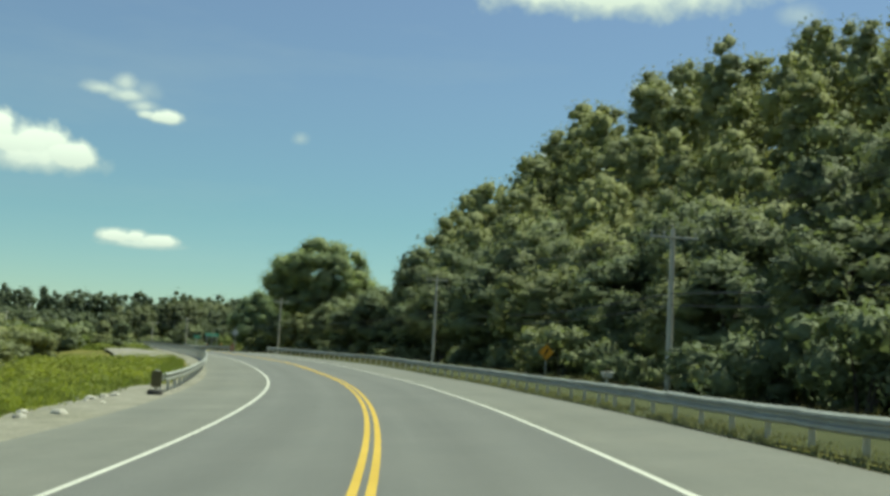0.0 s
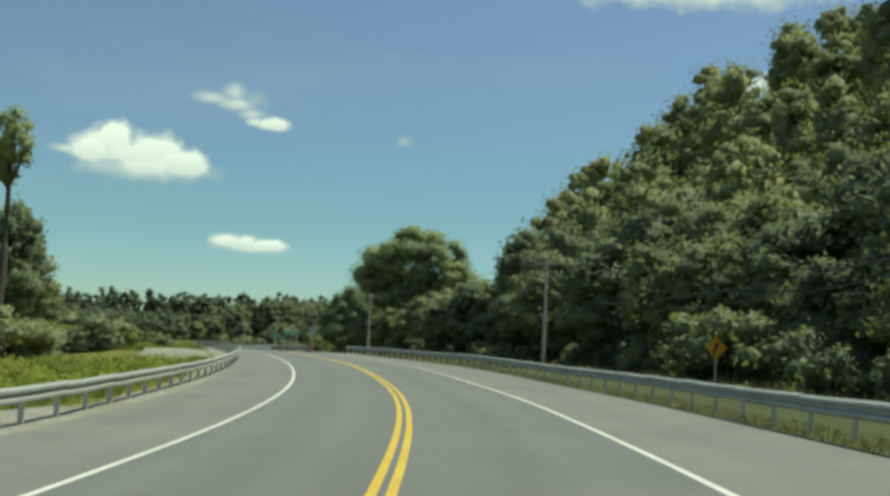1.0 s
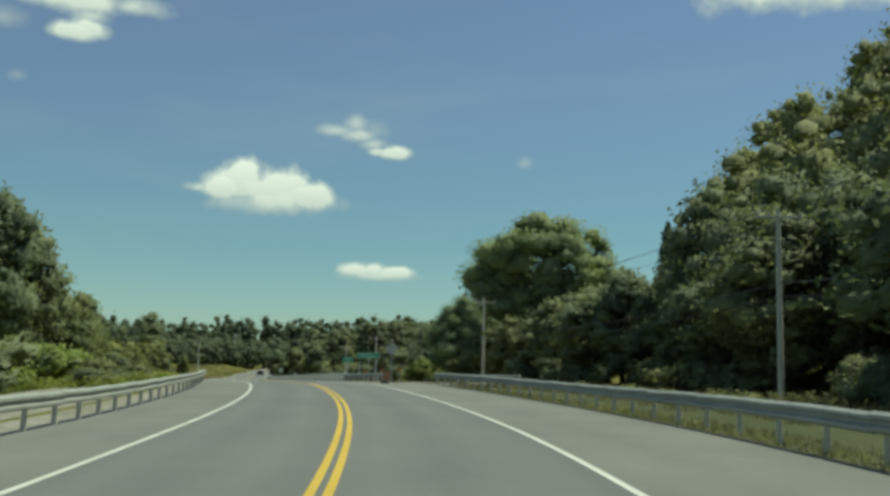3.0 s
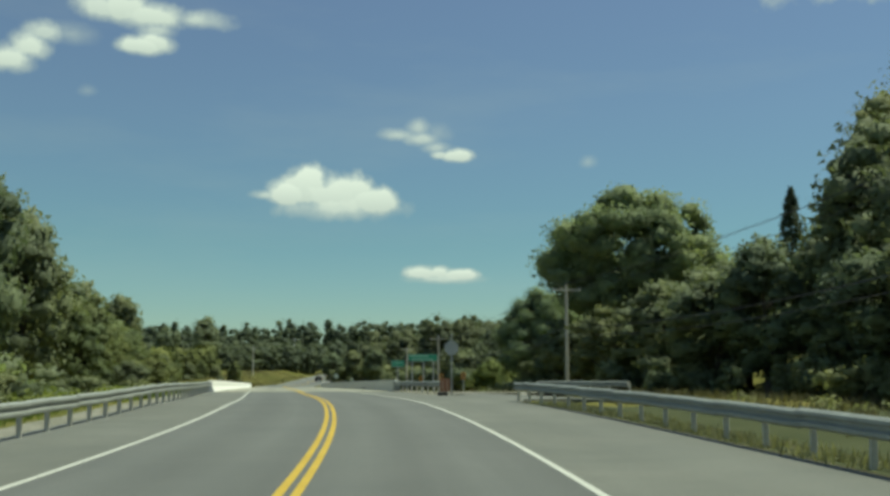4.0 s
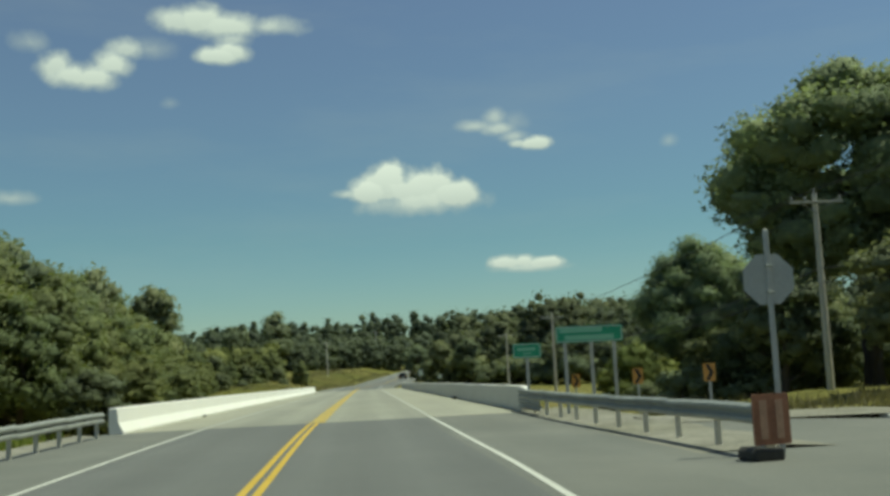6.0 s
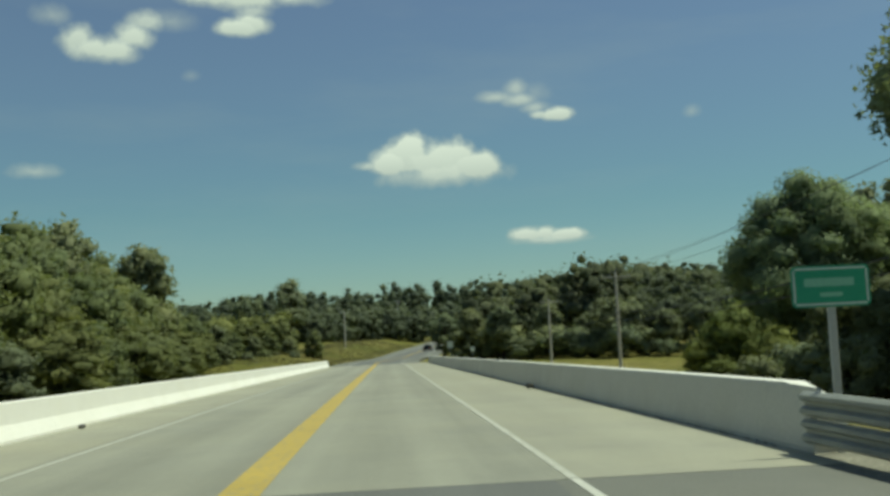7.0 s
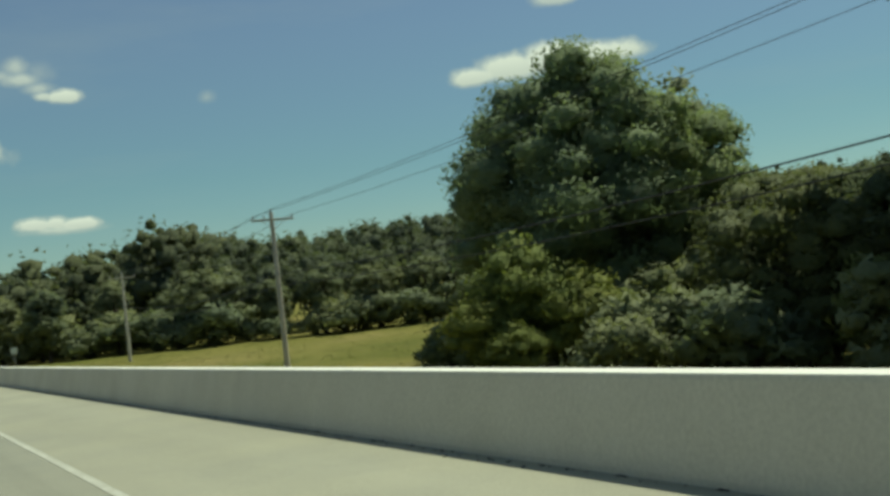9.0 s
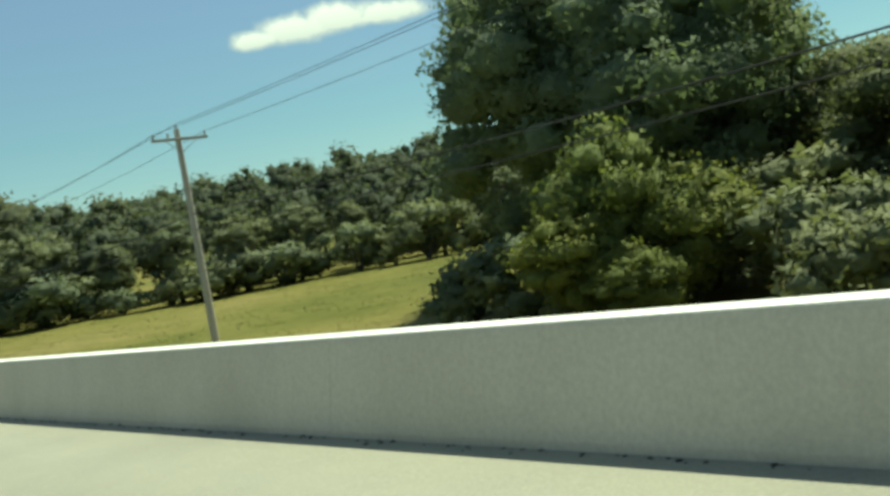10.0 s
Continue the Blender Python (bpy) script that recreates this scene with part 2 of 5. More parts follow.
SIGN_BLACK = rough_surface("sign_black", (0.012, 0.012, 0.011), (0.02, 0.02, 0.018), 1.2, 20.0, 0.15, 0.5, bumps=0.05)
CAR_PAINT = rough_surface("dark_car_paint", (0.012, 0.013, 0.015), (0.02, 0.021, 0.024), 1.0, 20.0, 0.1, 0.25, bumps=0.0)
CAR_GLASS = rough_surface("dark_car_glass", (0.01, 0.012, 0.012), (0.015, 0.016, 0.017), 1.0, 20.0, 0.1, 0.08, bumps=0.0)
BARK = rough_surface("bark", (0.06, 0.05, 0.038), (0.13, 0.11, 0.085), 1.0, 14.0, 0.5, 0.95, bumps=0.8, stretch=(3, 3, 0.4))
RED_LENS = rough_surface("tail_lens", (0.25, 0.01, 0.01), (0.3, 0.015, 0.012), 1.0, 20.0, 0.1, 0.2, bumps=0.0)


def driven(m, amount, edge):
    """Adds what traffic leaves on a lane: polished wheel tracks, a darker oily strip between them, long smears."""
    N, L = m.node_tree.nodes, m.node_tree.links
    B = N["Principled BSDF"]
    old = B.inputs["Base Color"].links[0].from_socket
    uv = N.new("ShaderNodeUVMap")
    uv.uv_map = "lane"
    sep = N.new("ShaderNodeSeparateXYZ")
    L.new(uv.outputs["UV"], sep.inputs[0])
    wob = noise_fac(N, L, 1.0, 2.0, 0.5, uv.outputs["UV"], (0.2, 0.05, 1))
    off = N.new("ShaderNodeMath")
    off.operation = "MULTIPLY_ADD"
    L.new(wob, off.inputs[0])
    off.inputs[1].default_value = 0.5
    L.new(sep.outputs["X"], off.inputs[2])
    wave = N.new("ShaderNodeMath")
    wave.operation = "PINGPONG"
    L.new(off.outputs[0], wave.inputs[0])
    wave.inputs[1].default_value = 0.88
    track = ramp(N, L, wave.outputs[0], [(0.05, (1 - amount,) * 3), (0.45, (1.0,) * 3), (0.8, (1 + amount,) * 3)])
    smear = ramp(N, L, noise_fac(N, L, 1.0, 5.0, 0.65, uv.outputs["UV"], (1.6, 0.035, 1)), [(0.3, (1 - amount,) * 3), (0.7, (1 + amount,) * 3)])
    patch = ramp(N, L, noise_fac(N, L, 1.0, 4.0, 0.6, uv.outputs["UV"], (0.35, 0.09, 1)), [(0.3, (1 - edge, 1 - edge, 1 - edge * 0.9)), (0.7, (1 + edge, 1 + edge, 1 + edge * 0.8))])
    col = mix(N, L, 1.0, mix(N, L, 1.0, old, track, "MULTIPLY"), mix(N, L, 1.0, smear, patch, "MULTIPLY"), "MULTIPLY")
    L.new(col, B.inputs["Base Color"])


driven(ASPHALT, 0.055, 0.03)
driven(SHOULDER, 0.03, 0.04)
driven(LANE_DECK, 0.07, 0.06)
driven(DECK, 0.02, 0.07)


def worn_paint(name, dark, light, under, wear):
    """Road paint rubbed through to the surface below."""
    m, N, L, B = material(name)
    col = ramp(N, L, noise_fac(N, L, 0.8, 5.0, 0.6), [(0.3, dark), (0.7, light)])
    rub = ramp(N, L, noise_fac(N, L, 9.0, 6.0, 0.75), [(wear, (0, 0, 0)), (wear + 0.12, (1, 1, 1))])
    L.new(mix(N, L, rub, col, under), B.inputs["Base Color"])
    B.inputs["Roughness"].default_value = 0.75
    bump(N, L, B, noise_fac(N, L, 50.0, 3.0, 0.6), 0.25)
    return m


WHITE_LINE = worn_paint("white_line_paint", (0.5, 0.5, 0.44), (0.62, 0.62, 0.55), (0.2, 0.2, 0.18), 0.62)
YELLOW_LINE = worn_paint("yellow_line_paint", (0.5, 0.33, 0.035), (0.6, 0.41, 0.055), (0.25, 0.2, 0.1), 0.6)
FADED_YELLOW = worn_paint("faded_yellow_paint", (0.44, 0.32, 0.06), (0.52, 0.38, 0.08), (0.34, 0.28, 0.13), 0.48)
FADED_WHITE = worn_paint("faded_white_paint", (0.45, 0.45, 0.39), (0.52, 0.52, 0.45), (0.34, 0.33, 0.26), 0.5)


def ground_material():
    """Grass, weeds and bare soil, as broad patches with blades' grain."""
    m, N, L, B = material("meadow_ground")
    pos = N.new("ShaderNodeTexCoord").outputs["Object"]
    broad = noise_fac(N, L, 0.05, 5.0, 0.6, pos)
    patch = noise_fac(N, L, 0.6, 5.0, 0.65, pos)
    blade = noise_fac(N, L, 9.0, 4.0, 0.7, pos)
    a = ramp(N, L, broad, [(0.35, (0.13, 0.135, 0.036)), (0.55, (0.2, 0.182, 0.058)), (0.75, (0.26, 0.215, 0.09))])
    b = ramp(N, L, patch, [(0.3, (0.78, 0.82, 0.75)), (0.65, (1.12, 1.1, 1.1))])
    c = ramp(N, L, blade, [(0.25, (0.6, 0.62, 0.55)), (0.75, (1.25, 1.25, 1.2))])
    L.new(mix(N, L, 1.0, mix(N, L, 1.0, a, b, "MULTIPLY"), c, "MULTIPLY"), B.inputs["Base Color"])
    B.inputs["Roughness"].default_value = 0.95
    bump(N, L, B, blade, 0.8, 0.06)
    return m


GROUND = ground_material()
for matt in (GROUND, VERGE, SOIL, GRAVEL):
    matt.node_tree.nodes["Principled BSDF"].inputs["Specular IOR Level"].default_value = 0.1


def leaf_material(name, dark, mid, light, glow=0.3):
    """Foliage: tint by tree and by leaf clump, light passing through."""
    m, N, L, B = material(name)
    info = N.new("ShaderNodeObjectInfo")
    geo = N.new("ShaderNodeNewGeometry")
    near = lambda c: tuple(0.5 * a + 0.5 * b for a, b in zip(c, mid))
    tone = ramp(N, L, geo.outputs["Random Per Island"], [(0.0, near(dark)), (0.55, mid), (1.0, near(light))])
    tint = ramp(N, L, info.outputs["Random"], [(0.0, (0.84, 0.9, 0.92)), (0.5, (1.0, 1.0, 0.97)), (1.0, (1.14, 1.08, 0.9))])
    col = mix(N, L, 1.0, tone, tint, "MULTIPLY")
    leafy = noise_fac(N, L, 3.2, 4.0, 0.7)
    col = mix(N, L, 1.0, col, ramp(N, L, leafy, [(0.3, (0.84, 0.85, 0.83)), (0.7, (1.15, 1.13, 1.12))]), "MULTIPLY")
    crownwise = noise_fac(N, L, 0.13, 2.0, 0.5)
    col = mix(N, L, 1.0, col, ramp(N, L, crownwise, [(0.35, (0.78, 0.8, 0.86)), (0.65, (1.18, 1.15, 1.02))]), "MULTIPLY")
    L.new(col, B.inputs["Base Color"])
    bump(N, L, B, noise_fac(N, L, 4.5, 3.0, 0.65), 0.9, 0.22)
    B.inputs["Roughness"].default_value = 0.8
    B.inputs["Specular IOR Level"].default_value = 0.2
    thru = N.new("ShaderNodeBsdfTranslucent")
    L.new(mix(N, L, 1.0, col, (1.15 * glow, 1.2 * glow, 0.8 * glow), "MULTIPLY"), thru.inputs["Color"])
    sh = N.new("ShaderNodeAddShader")
    L.new(B.outputs["BSDF"], sh.inputs[0])
    L.new(thru.outputs["BSDF"], sh.inputs[1])
    L.new(sh.outputs["Shader"], N["Material Output"].inputs["Surface"])
    return m


LEAF = leaf_material("broad_leaves", (0.130, 0.151, 0.092), (0.165, 0.186, 0.108), (0.210, 0.227, 0.132), 0.48)
# Lighter copy of LEAF: lifts dark, shaded crowns by colour instead of light.
LEAF_LIFTED = leaf_material("lightened_crown_leaves", (0.148, 0.179, 0.105), (0.188, 0.222, 0.125), (0.238, 0.265, 0.15), 0.6)
# Darker copy of LEAF: the scrub's shade is put into its colour.
LEAF_SHADED = leaf_material("shaded_scrub_leaves", (0.088, 0.104, 0.058), (0.112, 0.13, 0.068), (0.145, 0.16, 0.085), 0.48)
LEAF_DARK = leaf_material("cedar_leaves", (0.037, 0.051, 0.033), (0.051, 0.068, 0.041), (0.073, 0.091, 0.056), 0.43)
LEAF_CREEK = leaf_material("creekside_leaves", (0.113, 0.132, 0.064), (0.151, 0.172, 0.076), (0.194, 0.211, 0.095), 0.48)
LEAF_BRIGHT = leaf_material("shrub_leaves", (0.100, 0.134, 0.043), (0.147, 0.185, 0.054), (0.201, 0.228, 0.074), 0.53)
WOODS_LEAF = leaf_material("distant_mixed_leaves", (0.06, 0.075, 0.048), (0.076, 0.091, 0.057), (0.096, 0.112, 0.07), 0.6)
VINE_LEAF = leaf_material("vine_leaves", (0.112, 0.138, 0.048), (0.162, 0.188, 0.060), (0.230, 0.242, 0.084), 0.46)
BLADES = leaf_material("grass_blades", (0.07, 0.078, 0.036), (0.1, 0.105, 0.047), (0.14, 0.135, 0.064), 0.5)
RAIL_GRASS = leaf_material("sunlit_rail_grass", (0.14, 0.145, 0.09), (0.18, 0.18, 0.11), (0.23, 0.22, 0.14), 0.5)
DRY_GRASS = leaf_material("dry_grass", (0.1, 0.095, 0.055), (0.13, 0.12, 0.07), (0.165, 0.15, 0.09), 0.4)
WEEDS = leaf_material("weed_leaves", (0.095, 0.122, 0.028), (0.14, 0.162, 0.036), (0.19, 0.2, 0.058), 0.7)


# ---------------------------------------------------------------- mesh helpers
def mesh_of(name, verts, faces, mat, smooth=False):
    me = bpy.data.meshes.new(name)
    me.from_pydata([tuple(v) for v in verts], [], [tuple(f) for f in faces])
    me.materials.append(mat)
    if smooth:
        me.polygons.foreach_set("use_smooth", [True] * len(me.polygons))
    me.update()
    return me


def part(name, bm, mat, parent=None, label=""):
    """Links a bmesh as one mesh object under a thing."""
    me = bpy.data.meshes.new(name)
    bmesh.ops.recalc_face_normals(bm, faces=bm.faces)
    bm.to_mesh(me)
    bm.free()
    me.materials.append(mat)
    ob = new(name, me)
    if parent:
        ob.parent = parent
    if label:
        ob["label"] = label
    return ob


def shared(name, me, parent, m):
    """One more object on a mesh that alike pieces share."""
    ob = new(name, me)
    ob.parent = parent
    ob.matrix_basis = m
    return ob


def box(bm, size, m, bevel=0.0):
    made = bmesh.ops.create_cube(bm, size=1.0, matrix=m @ Matrix.Diagonal((*size, 1)))
    if bevel:
        edges = list({e for v in made["verts"] for e in v.link_edges})
        bmesh.ops.bevel(bm, geom=edges, offset=bevel, segments=1, affect="EDGES")
    return bm


def tube(bm, path, radii, sides=8):
    """A tapered tube along a list of points, closed at both ends."""
    rings = []
    pts = [Vector(p) for p in path]
    for i, (p, r) in enumerate(zip(pts, radii)):
        way = (pts[min(i + 1, len(pts) - 1)] - pts[max(i - 1, 0)]).normalized()
        q = way.to_track_quat("Z", "Y")
        rings.append([bm.verts.new(p + q @ Vector((r * math.cos(k * math.tau / sides), r * math.sin(k * math.tau / sides), 0))) for k in range(sides)])
    for a, b in zip(rings, rings[1:]):
        for k in range(sides):
            bm.faces.new((a[k], a[(k + 1) % sides], b[(k + 1) % sides], b[k]))
    bm.faces.new(rings[0][::-1])
    bm.faces.new(rings[-1])
    return bm


def plate(bm, outline, thick, m):
    """A flat plate from a 2D outline (x, z), facing -y."""
    front = [bm.verts.new(m @ Vector((x, 0, z))) for x, z in outline]
    rear = [bm.verts.new(m @ Vector((x, thick, z))) for x, z in outline]
    bm.faces.new(front)
    bm.faces.new(rear[::-1])
    n = len(front)
    for i in range(n):
        bm.faces.new((front[i], rear[i], rear[(i + 1) % n], front[(i + 1) % n]))
    return bm


def rounded(w, h, r, n=4):
    out = []
    for cx, cz, a0 in ((w / 2 - r, h / 2 - r, 0), (-w / 2 + r, h / 2 - r, 90), (-w / 2 + r, -h / 2 + r, 180), (w / 2 - r, -h / 2 + r, 270)):
        for k in range(n + 1):
            a = radians(a0 + 90 * k / n)
            out.append((cx + r * math.cos(a), cz + r * math.sin(a)))
    return out


# ---------------------------------------------------------------- the road's line
KS = np.array([-60, -20, 0, 20, 40, 60, 80, 100, 120, 140, 155, 285, 320, 400, 470], float)
KH = np.array([-8.28, -1.63, 1.69, 5.01, 8.73, 14.28, 18.66, 22.11, 26.18, 28.62, 27.63, 27.4, 20.5, 19.5, 20.0])
ZS = np.array([-60, 0, 20, 40, 60, 80, 100, 120, 140, 160, 180, 200, 240, 280, 340, 460], float)
ZH = np.array([0.46, -0.14, -0.34, -0.44, -0.40, -0.19, -0.15, -0.08, -0.36, -0.63, -0.99, -1.37, -2.14, -2.90, -3.60, -2.0])
BS = np.array([0, 56, 101, 150], float)
BH = np.array([-4.05, -1.65, -0.37, 0.0])
STEP = 1.0
S = np.arange(-400.0, 900.0, STEP)
box_w = np.ones(9) / 9
HEAD = np.radians(np.convolve(np.pad(np.interp(S, KS, KH), 4, mode="edge"), box_w, "valid"))
ZC = np.convolve(np.pad(np.interp(S, ZS, ZH), 4, mode="edge"), box_w, "valid")
BANK = np.tan(np.radians(np.interp(S, BS, BH)))
CX = np.concatenate([[0], np.cumsum(-(np.sin(HEAD[1:]) + np.sin(HEAD[:-1])) / 2 * STEP)])
CY = np.concatenate([[0], np.cumsum((np.cos(HEAD[1:]) + np.cos(HEAD[:-1])) / 2 * STEP)])
I0 = int(np.argmin(np.abs(S)))
CX, CY = CX - CX[I0] - 0.425, CY - CY[I0]


def head(s):
    return float(np.interp(s, S, HEAD))


def at(s, d, up=0.0):
    """The point at station s, d metres to the right of the centre line, on or above the road's plane."""
    h = np.interp(s, S, HEAD)
    return Vector((float(np.interp(s, S, CX) + d * np.cos(h)), float(np.interp(s, S, CY) + d * np.sin(h)), float(np.interp(s, S, ZC) - d * np.interp(s, S, BANK) + up)))


def upright(s, d, up=0.0, turn=0.0):
    """A pose level with the road beside it: y along the road, x to its right."""
    return Matrix.Translation(at(s, d, up)) @ Matrix.Rotation(head(s) + radians(turn), 4, "Z")


def stand(s, d, up=0.0, turn=0.0):
    """A pose on the ground beside the road: y along the road, x to its right."""
    p = at(s, d)
    z = ground_z(s, d)
    return Matrix.Translation((p.x, p.y, z + up)) @ Matrix.Rotation(head(s) + radians(turn), 4, "Z")


MOUTH = [(6.66, 108.0, 148.5), (7.3, 121.0, 148.0), (8.5, 125.5, 147.0), (11, 127.0, 146.6), (14, 125.5, 146.0), (16, 123, 140.8), (18, 120.5, 136.8), (22, 115, 130.5), (30, 104, 119)]
MD, MA, MB = (np.array([m[k] for m in MOUTH]) for k in range(3))
BR0, BR1 = 157.0, 279.0            # the bridge's ends


def sstep(a, b, x):
    t = min(max((x - a) / (b - a), 0.0), 1.0)
    return t * t * (3 - 2 * t)


def ground_z(s, d):
    """Height of the ground sheet."""
    dd = min(max(d, -9.0), 12.0)
    road = float(np.interp(s, S, ZC) - dd * np.interp(s, S, BANK))
    z = road
    n1 = noise.noise(Vector((s * 0.03, d * 0.03, 3.1))) * min(abs(d) / 40, 1.0)
    n2 = noise.noise(Vector((s * 0.2, d * 0.2, 7.7))) * (0.14 if abs(d) > 9 else 0.02)
    if d > 7:
        z += -0.25 * sstep(7.5, 10, d)
        hill = 35 * sstep(34, 84, d) + 8 * sstep(84, 200, d)
        z += hill * (1 - sstep(158, 196, s))
        field = -3.95 - road
        z += field * sstep(8, 20, d) * sstep(172, 200, s) * (1 - sstep(340, 400, s))
        z += sstep(80, 240, d) * 9 * sstep(250, 330, s)
        z += 10 * sstep(30, 160, d) * sstep(330, 460, s)
    elif d < -7:
        z += -0.2 * sstep(8.5, 10, -d) - 1.1 * sstep(10, 26, -d) * (1 - sstep(95, 150, s)) - 3.2 * sstep(8, 26, -d) * sstep(100, 150, s) * (1 - sstep(275, 320, s))
        z += 2.1 * sstep(7, 19, -d) * sstep(282, 297, s)
        z += 9 * sstep(120, 330, -d)
    under_bridge = sstep(BR0 + 0.3, BR0 + 7, s) * (1 - sstep(BR1 - 7, BR1 - 0.3, s))
    drop = 4.6 * under_bridge * (1 - sstep(12, 22, abs(d)))
    if 6.6 < d < 31 and np.interp(d, MD, MA) - 0.5 < s < np.interp(d, MD, MB) + 0.8:
        z = road - 0.4 - 0.06 * max(d - 12, 0)
    if abs(d) < 6.5:
        z -= 0.3
    elif -6.9 < d < (7.7 if s < 122 else 6.9):
        z -= 0.05
    if s < 46 and -9.0 < d < -6.5:
        z -= 0.12
    return z - drop + n1 * 0.6 + n2


def in_mouth(s, d, edge=0.0):
    return 6.6 < d < 31 + edge and np.interp(d, MD, MA) - edge < s < np.interp(d, MD, MB) + edge


def sheet_rows(s0, s1, fine=2.0):
    return list(np.arange(s0, s1 + 1e-6, fine))


FAR_DIR = radians(17.0)


def sheet_point(s, d):
    """Plan position: square to the road near it, along one fixed direction far from it."""
    near = min(max(d, -60.0), 60.0)
    p = at(s, near)
    rest = d - near
    return p.x + rest * math.cos(FAR_DIR), p.y + rest * math.sin(FAR_DIR)


def build_ground():
    rows = [-2200, -1200, -700, -395] + list(range(-380, -60, 20)) + list(np.arange(-60, 340, 2.0)) + list(range(340, 480, 10)) + [500, 560, 640, 760, 895, 1400, 2600]
    cols = [0, 3, 6.2, 6.62, 6.9, 7.6, 8.5, 10, 12, 14, 17, 20, 24, 28, 33, 38, 44, 50, 58, 66, 76, 88, 104, 125, 150, 190, 250, 350, 600, 1100, 2600]
    cols = [-c for c in cols[:0:-1]] + cols
    verts, faces = [], []
    for s in rows:
        sc = min(max(s, -395), 895)
        for d in cols:
            x, y = sheet_point(sc, d)
            over = s - sc
            h = head(sc)
            verts.append((x - math.sin(h) * over, y + math.cos(h) * over, ground_z(sc, d)))
    w = len(cols)
    for i in range(len(rows) - 1):
        for j in range(w - 1):
            faces.append((i * w + j, i * w + j + 1, (i + 1) * w + j + 1, (i + 1) * w + j))
    ob = new("ground", mesh_of("ground", verts, faces, GROUND, True))
    return tagged(ob, "grassy ground with weeds and bare soil, rising to a wooded hillside", "ground", kind="structure")


def edge_right(s):
    """Outer edge of the right shoulder before the junction."""
    return float(np.interp(s, [-44, 12, 45, 95, 116, 123, 130], [6.35, 6.4, 6.95, 7.38, 7.35, 6.8, 6.65]))


def ribbon(name, s0, s1, d0, d1, mat, up=0.0, step=2.0, thick=0.25, label="", category="road", cols=None):
    """A strip of paving along the road, with a real thickness. d0 and d1 may be functions of s."""
    f0 = d0 if callable(d0) else (lambda s: d0)
    f1 = d1 if callable(d1) else (lambda s: d1)
    n = max(2, int(round((s1 - s0) / step)) + 1)
    verts, faces = [], []
    for s in np.linspace(s0, s1, n):
        a, b = at(s, f0(s), up), at(s, f1(s), up)
        verts += [a, b, b - Vector((0, 0, thick)), a - Vector((0, 0, thick))]
    for i in range(n - 1):
        k = 4 * i
        for j in range(4):
            faces.append((k + j, k + (j + 1) % 4, k + 4 + (j + 1) % 4, k + 4 + j))
    faces += [(0, 3, 2, 1), (4 * n - 4, 4 * n - 3, 4 * n - 2, 4 * n - 1)]
    me = mesh_of(name, verts, [f[::-1] for f in faces], mat)
    spots = [(d, s) for s in np.linspace(s0, s1, n) for d in (f0(s), f1(s), f1(s), f0(s))]
    lay = me.uv_layers.new(name="lane")
    for loop in me.loops:
        lay.data[loop.index].uv = spots[loop.vertex_index]
    return tagged(new(name, me), label, category, kind="structure")


build_ground()
ribbon("road", -300, BR0, -3.56, 3.56, ASPHALT, label="two-lane grey asphalt carriageway curving gently left")
ribbon("shoulder_left", -300, BR0, -6.6, -3.562, SHOULDER, -0.002, label="pale worn asphalt shoulder on the inner side of the bend", category="shoulder")
ribbon("shoulder_right", -300, BR0, 3.562, edge_right, SHOULDER, -0.002, label="pale worn asphalt shoulder beside the guardrail", category="shoulder")
ribbon("bridge_deck", BR0 + 0.02, BR1, -3.72, 3.72, LANE_DECK, 0.0, thick=0.9, label="worn pale concrete bridge deck", category="bridge deck")
ribbon("bridge_deck_left", BR0 + 0.02, BR1, -6.25, -3.722, DECK, 0.0, thick=0.9, label="pale yellowish concrete deck shoulder on the bridge", category="bridge deck")
ribbon("bridge_deck_right", BR0 + 0.02, BR1, 3.722, 7.2, DECK, 0.0, thick=0.9, label="pale yellowish concrete deck shoulder on the bridge", category="bridge deck")
ribbon("road_beyond", BR1 + 0.02, 800, -3.56, 3.56, ASPHALT, label="grey asphalt road climbing away beyond the bridge")
ribbon("shoulder_beyond_left", BR1 + 0.02, 800, -6.0, -3.562, SHOULDER, -0.002, label="pale asphalt shoulder beyond the bridge", category="shoulder")
ribbon("shoulder_beyond_right", BR1 + 0.02, 800, 3.562, 6.0, SHOULDER, -0.002, label="pale asphalt shoulder beyond the bridge", category="shoulder")
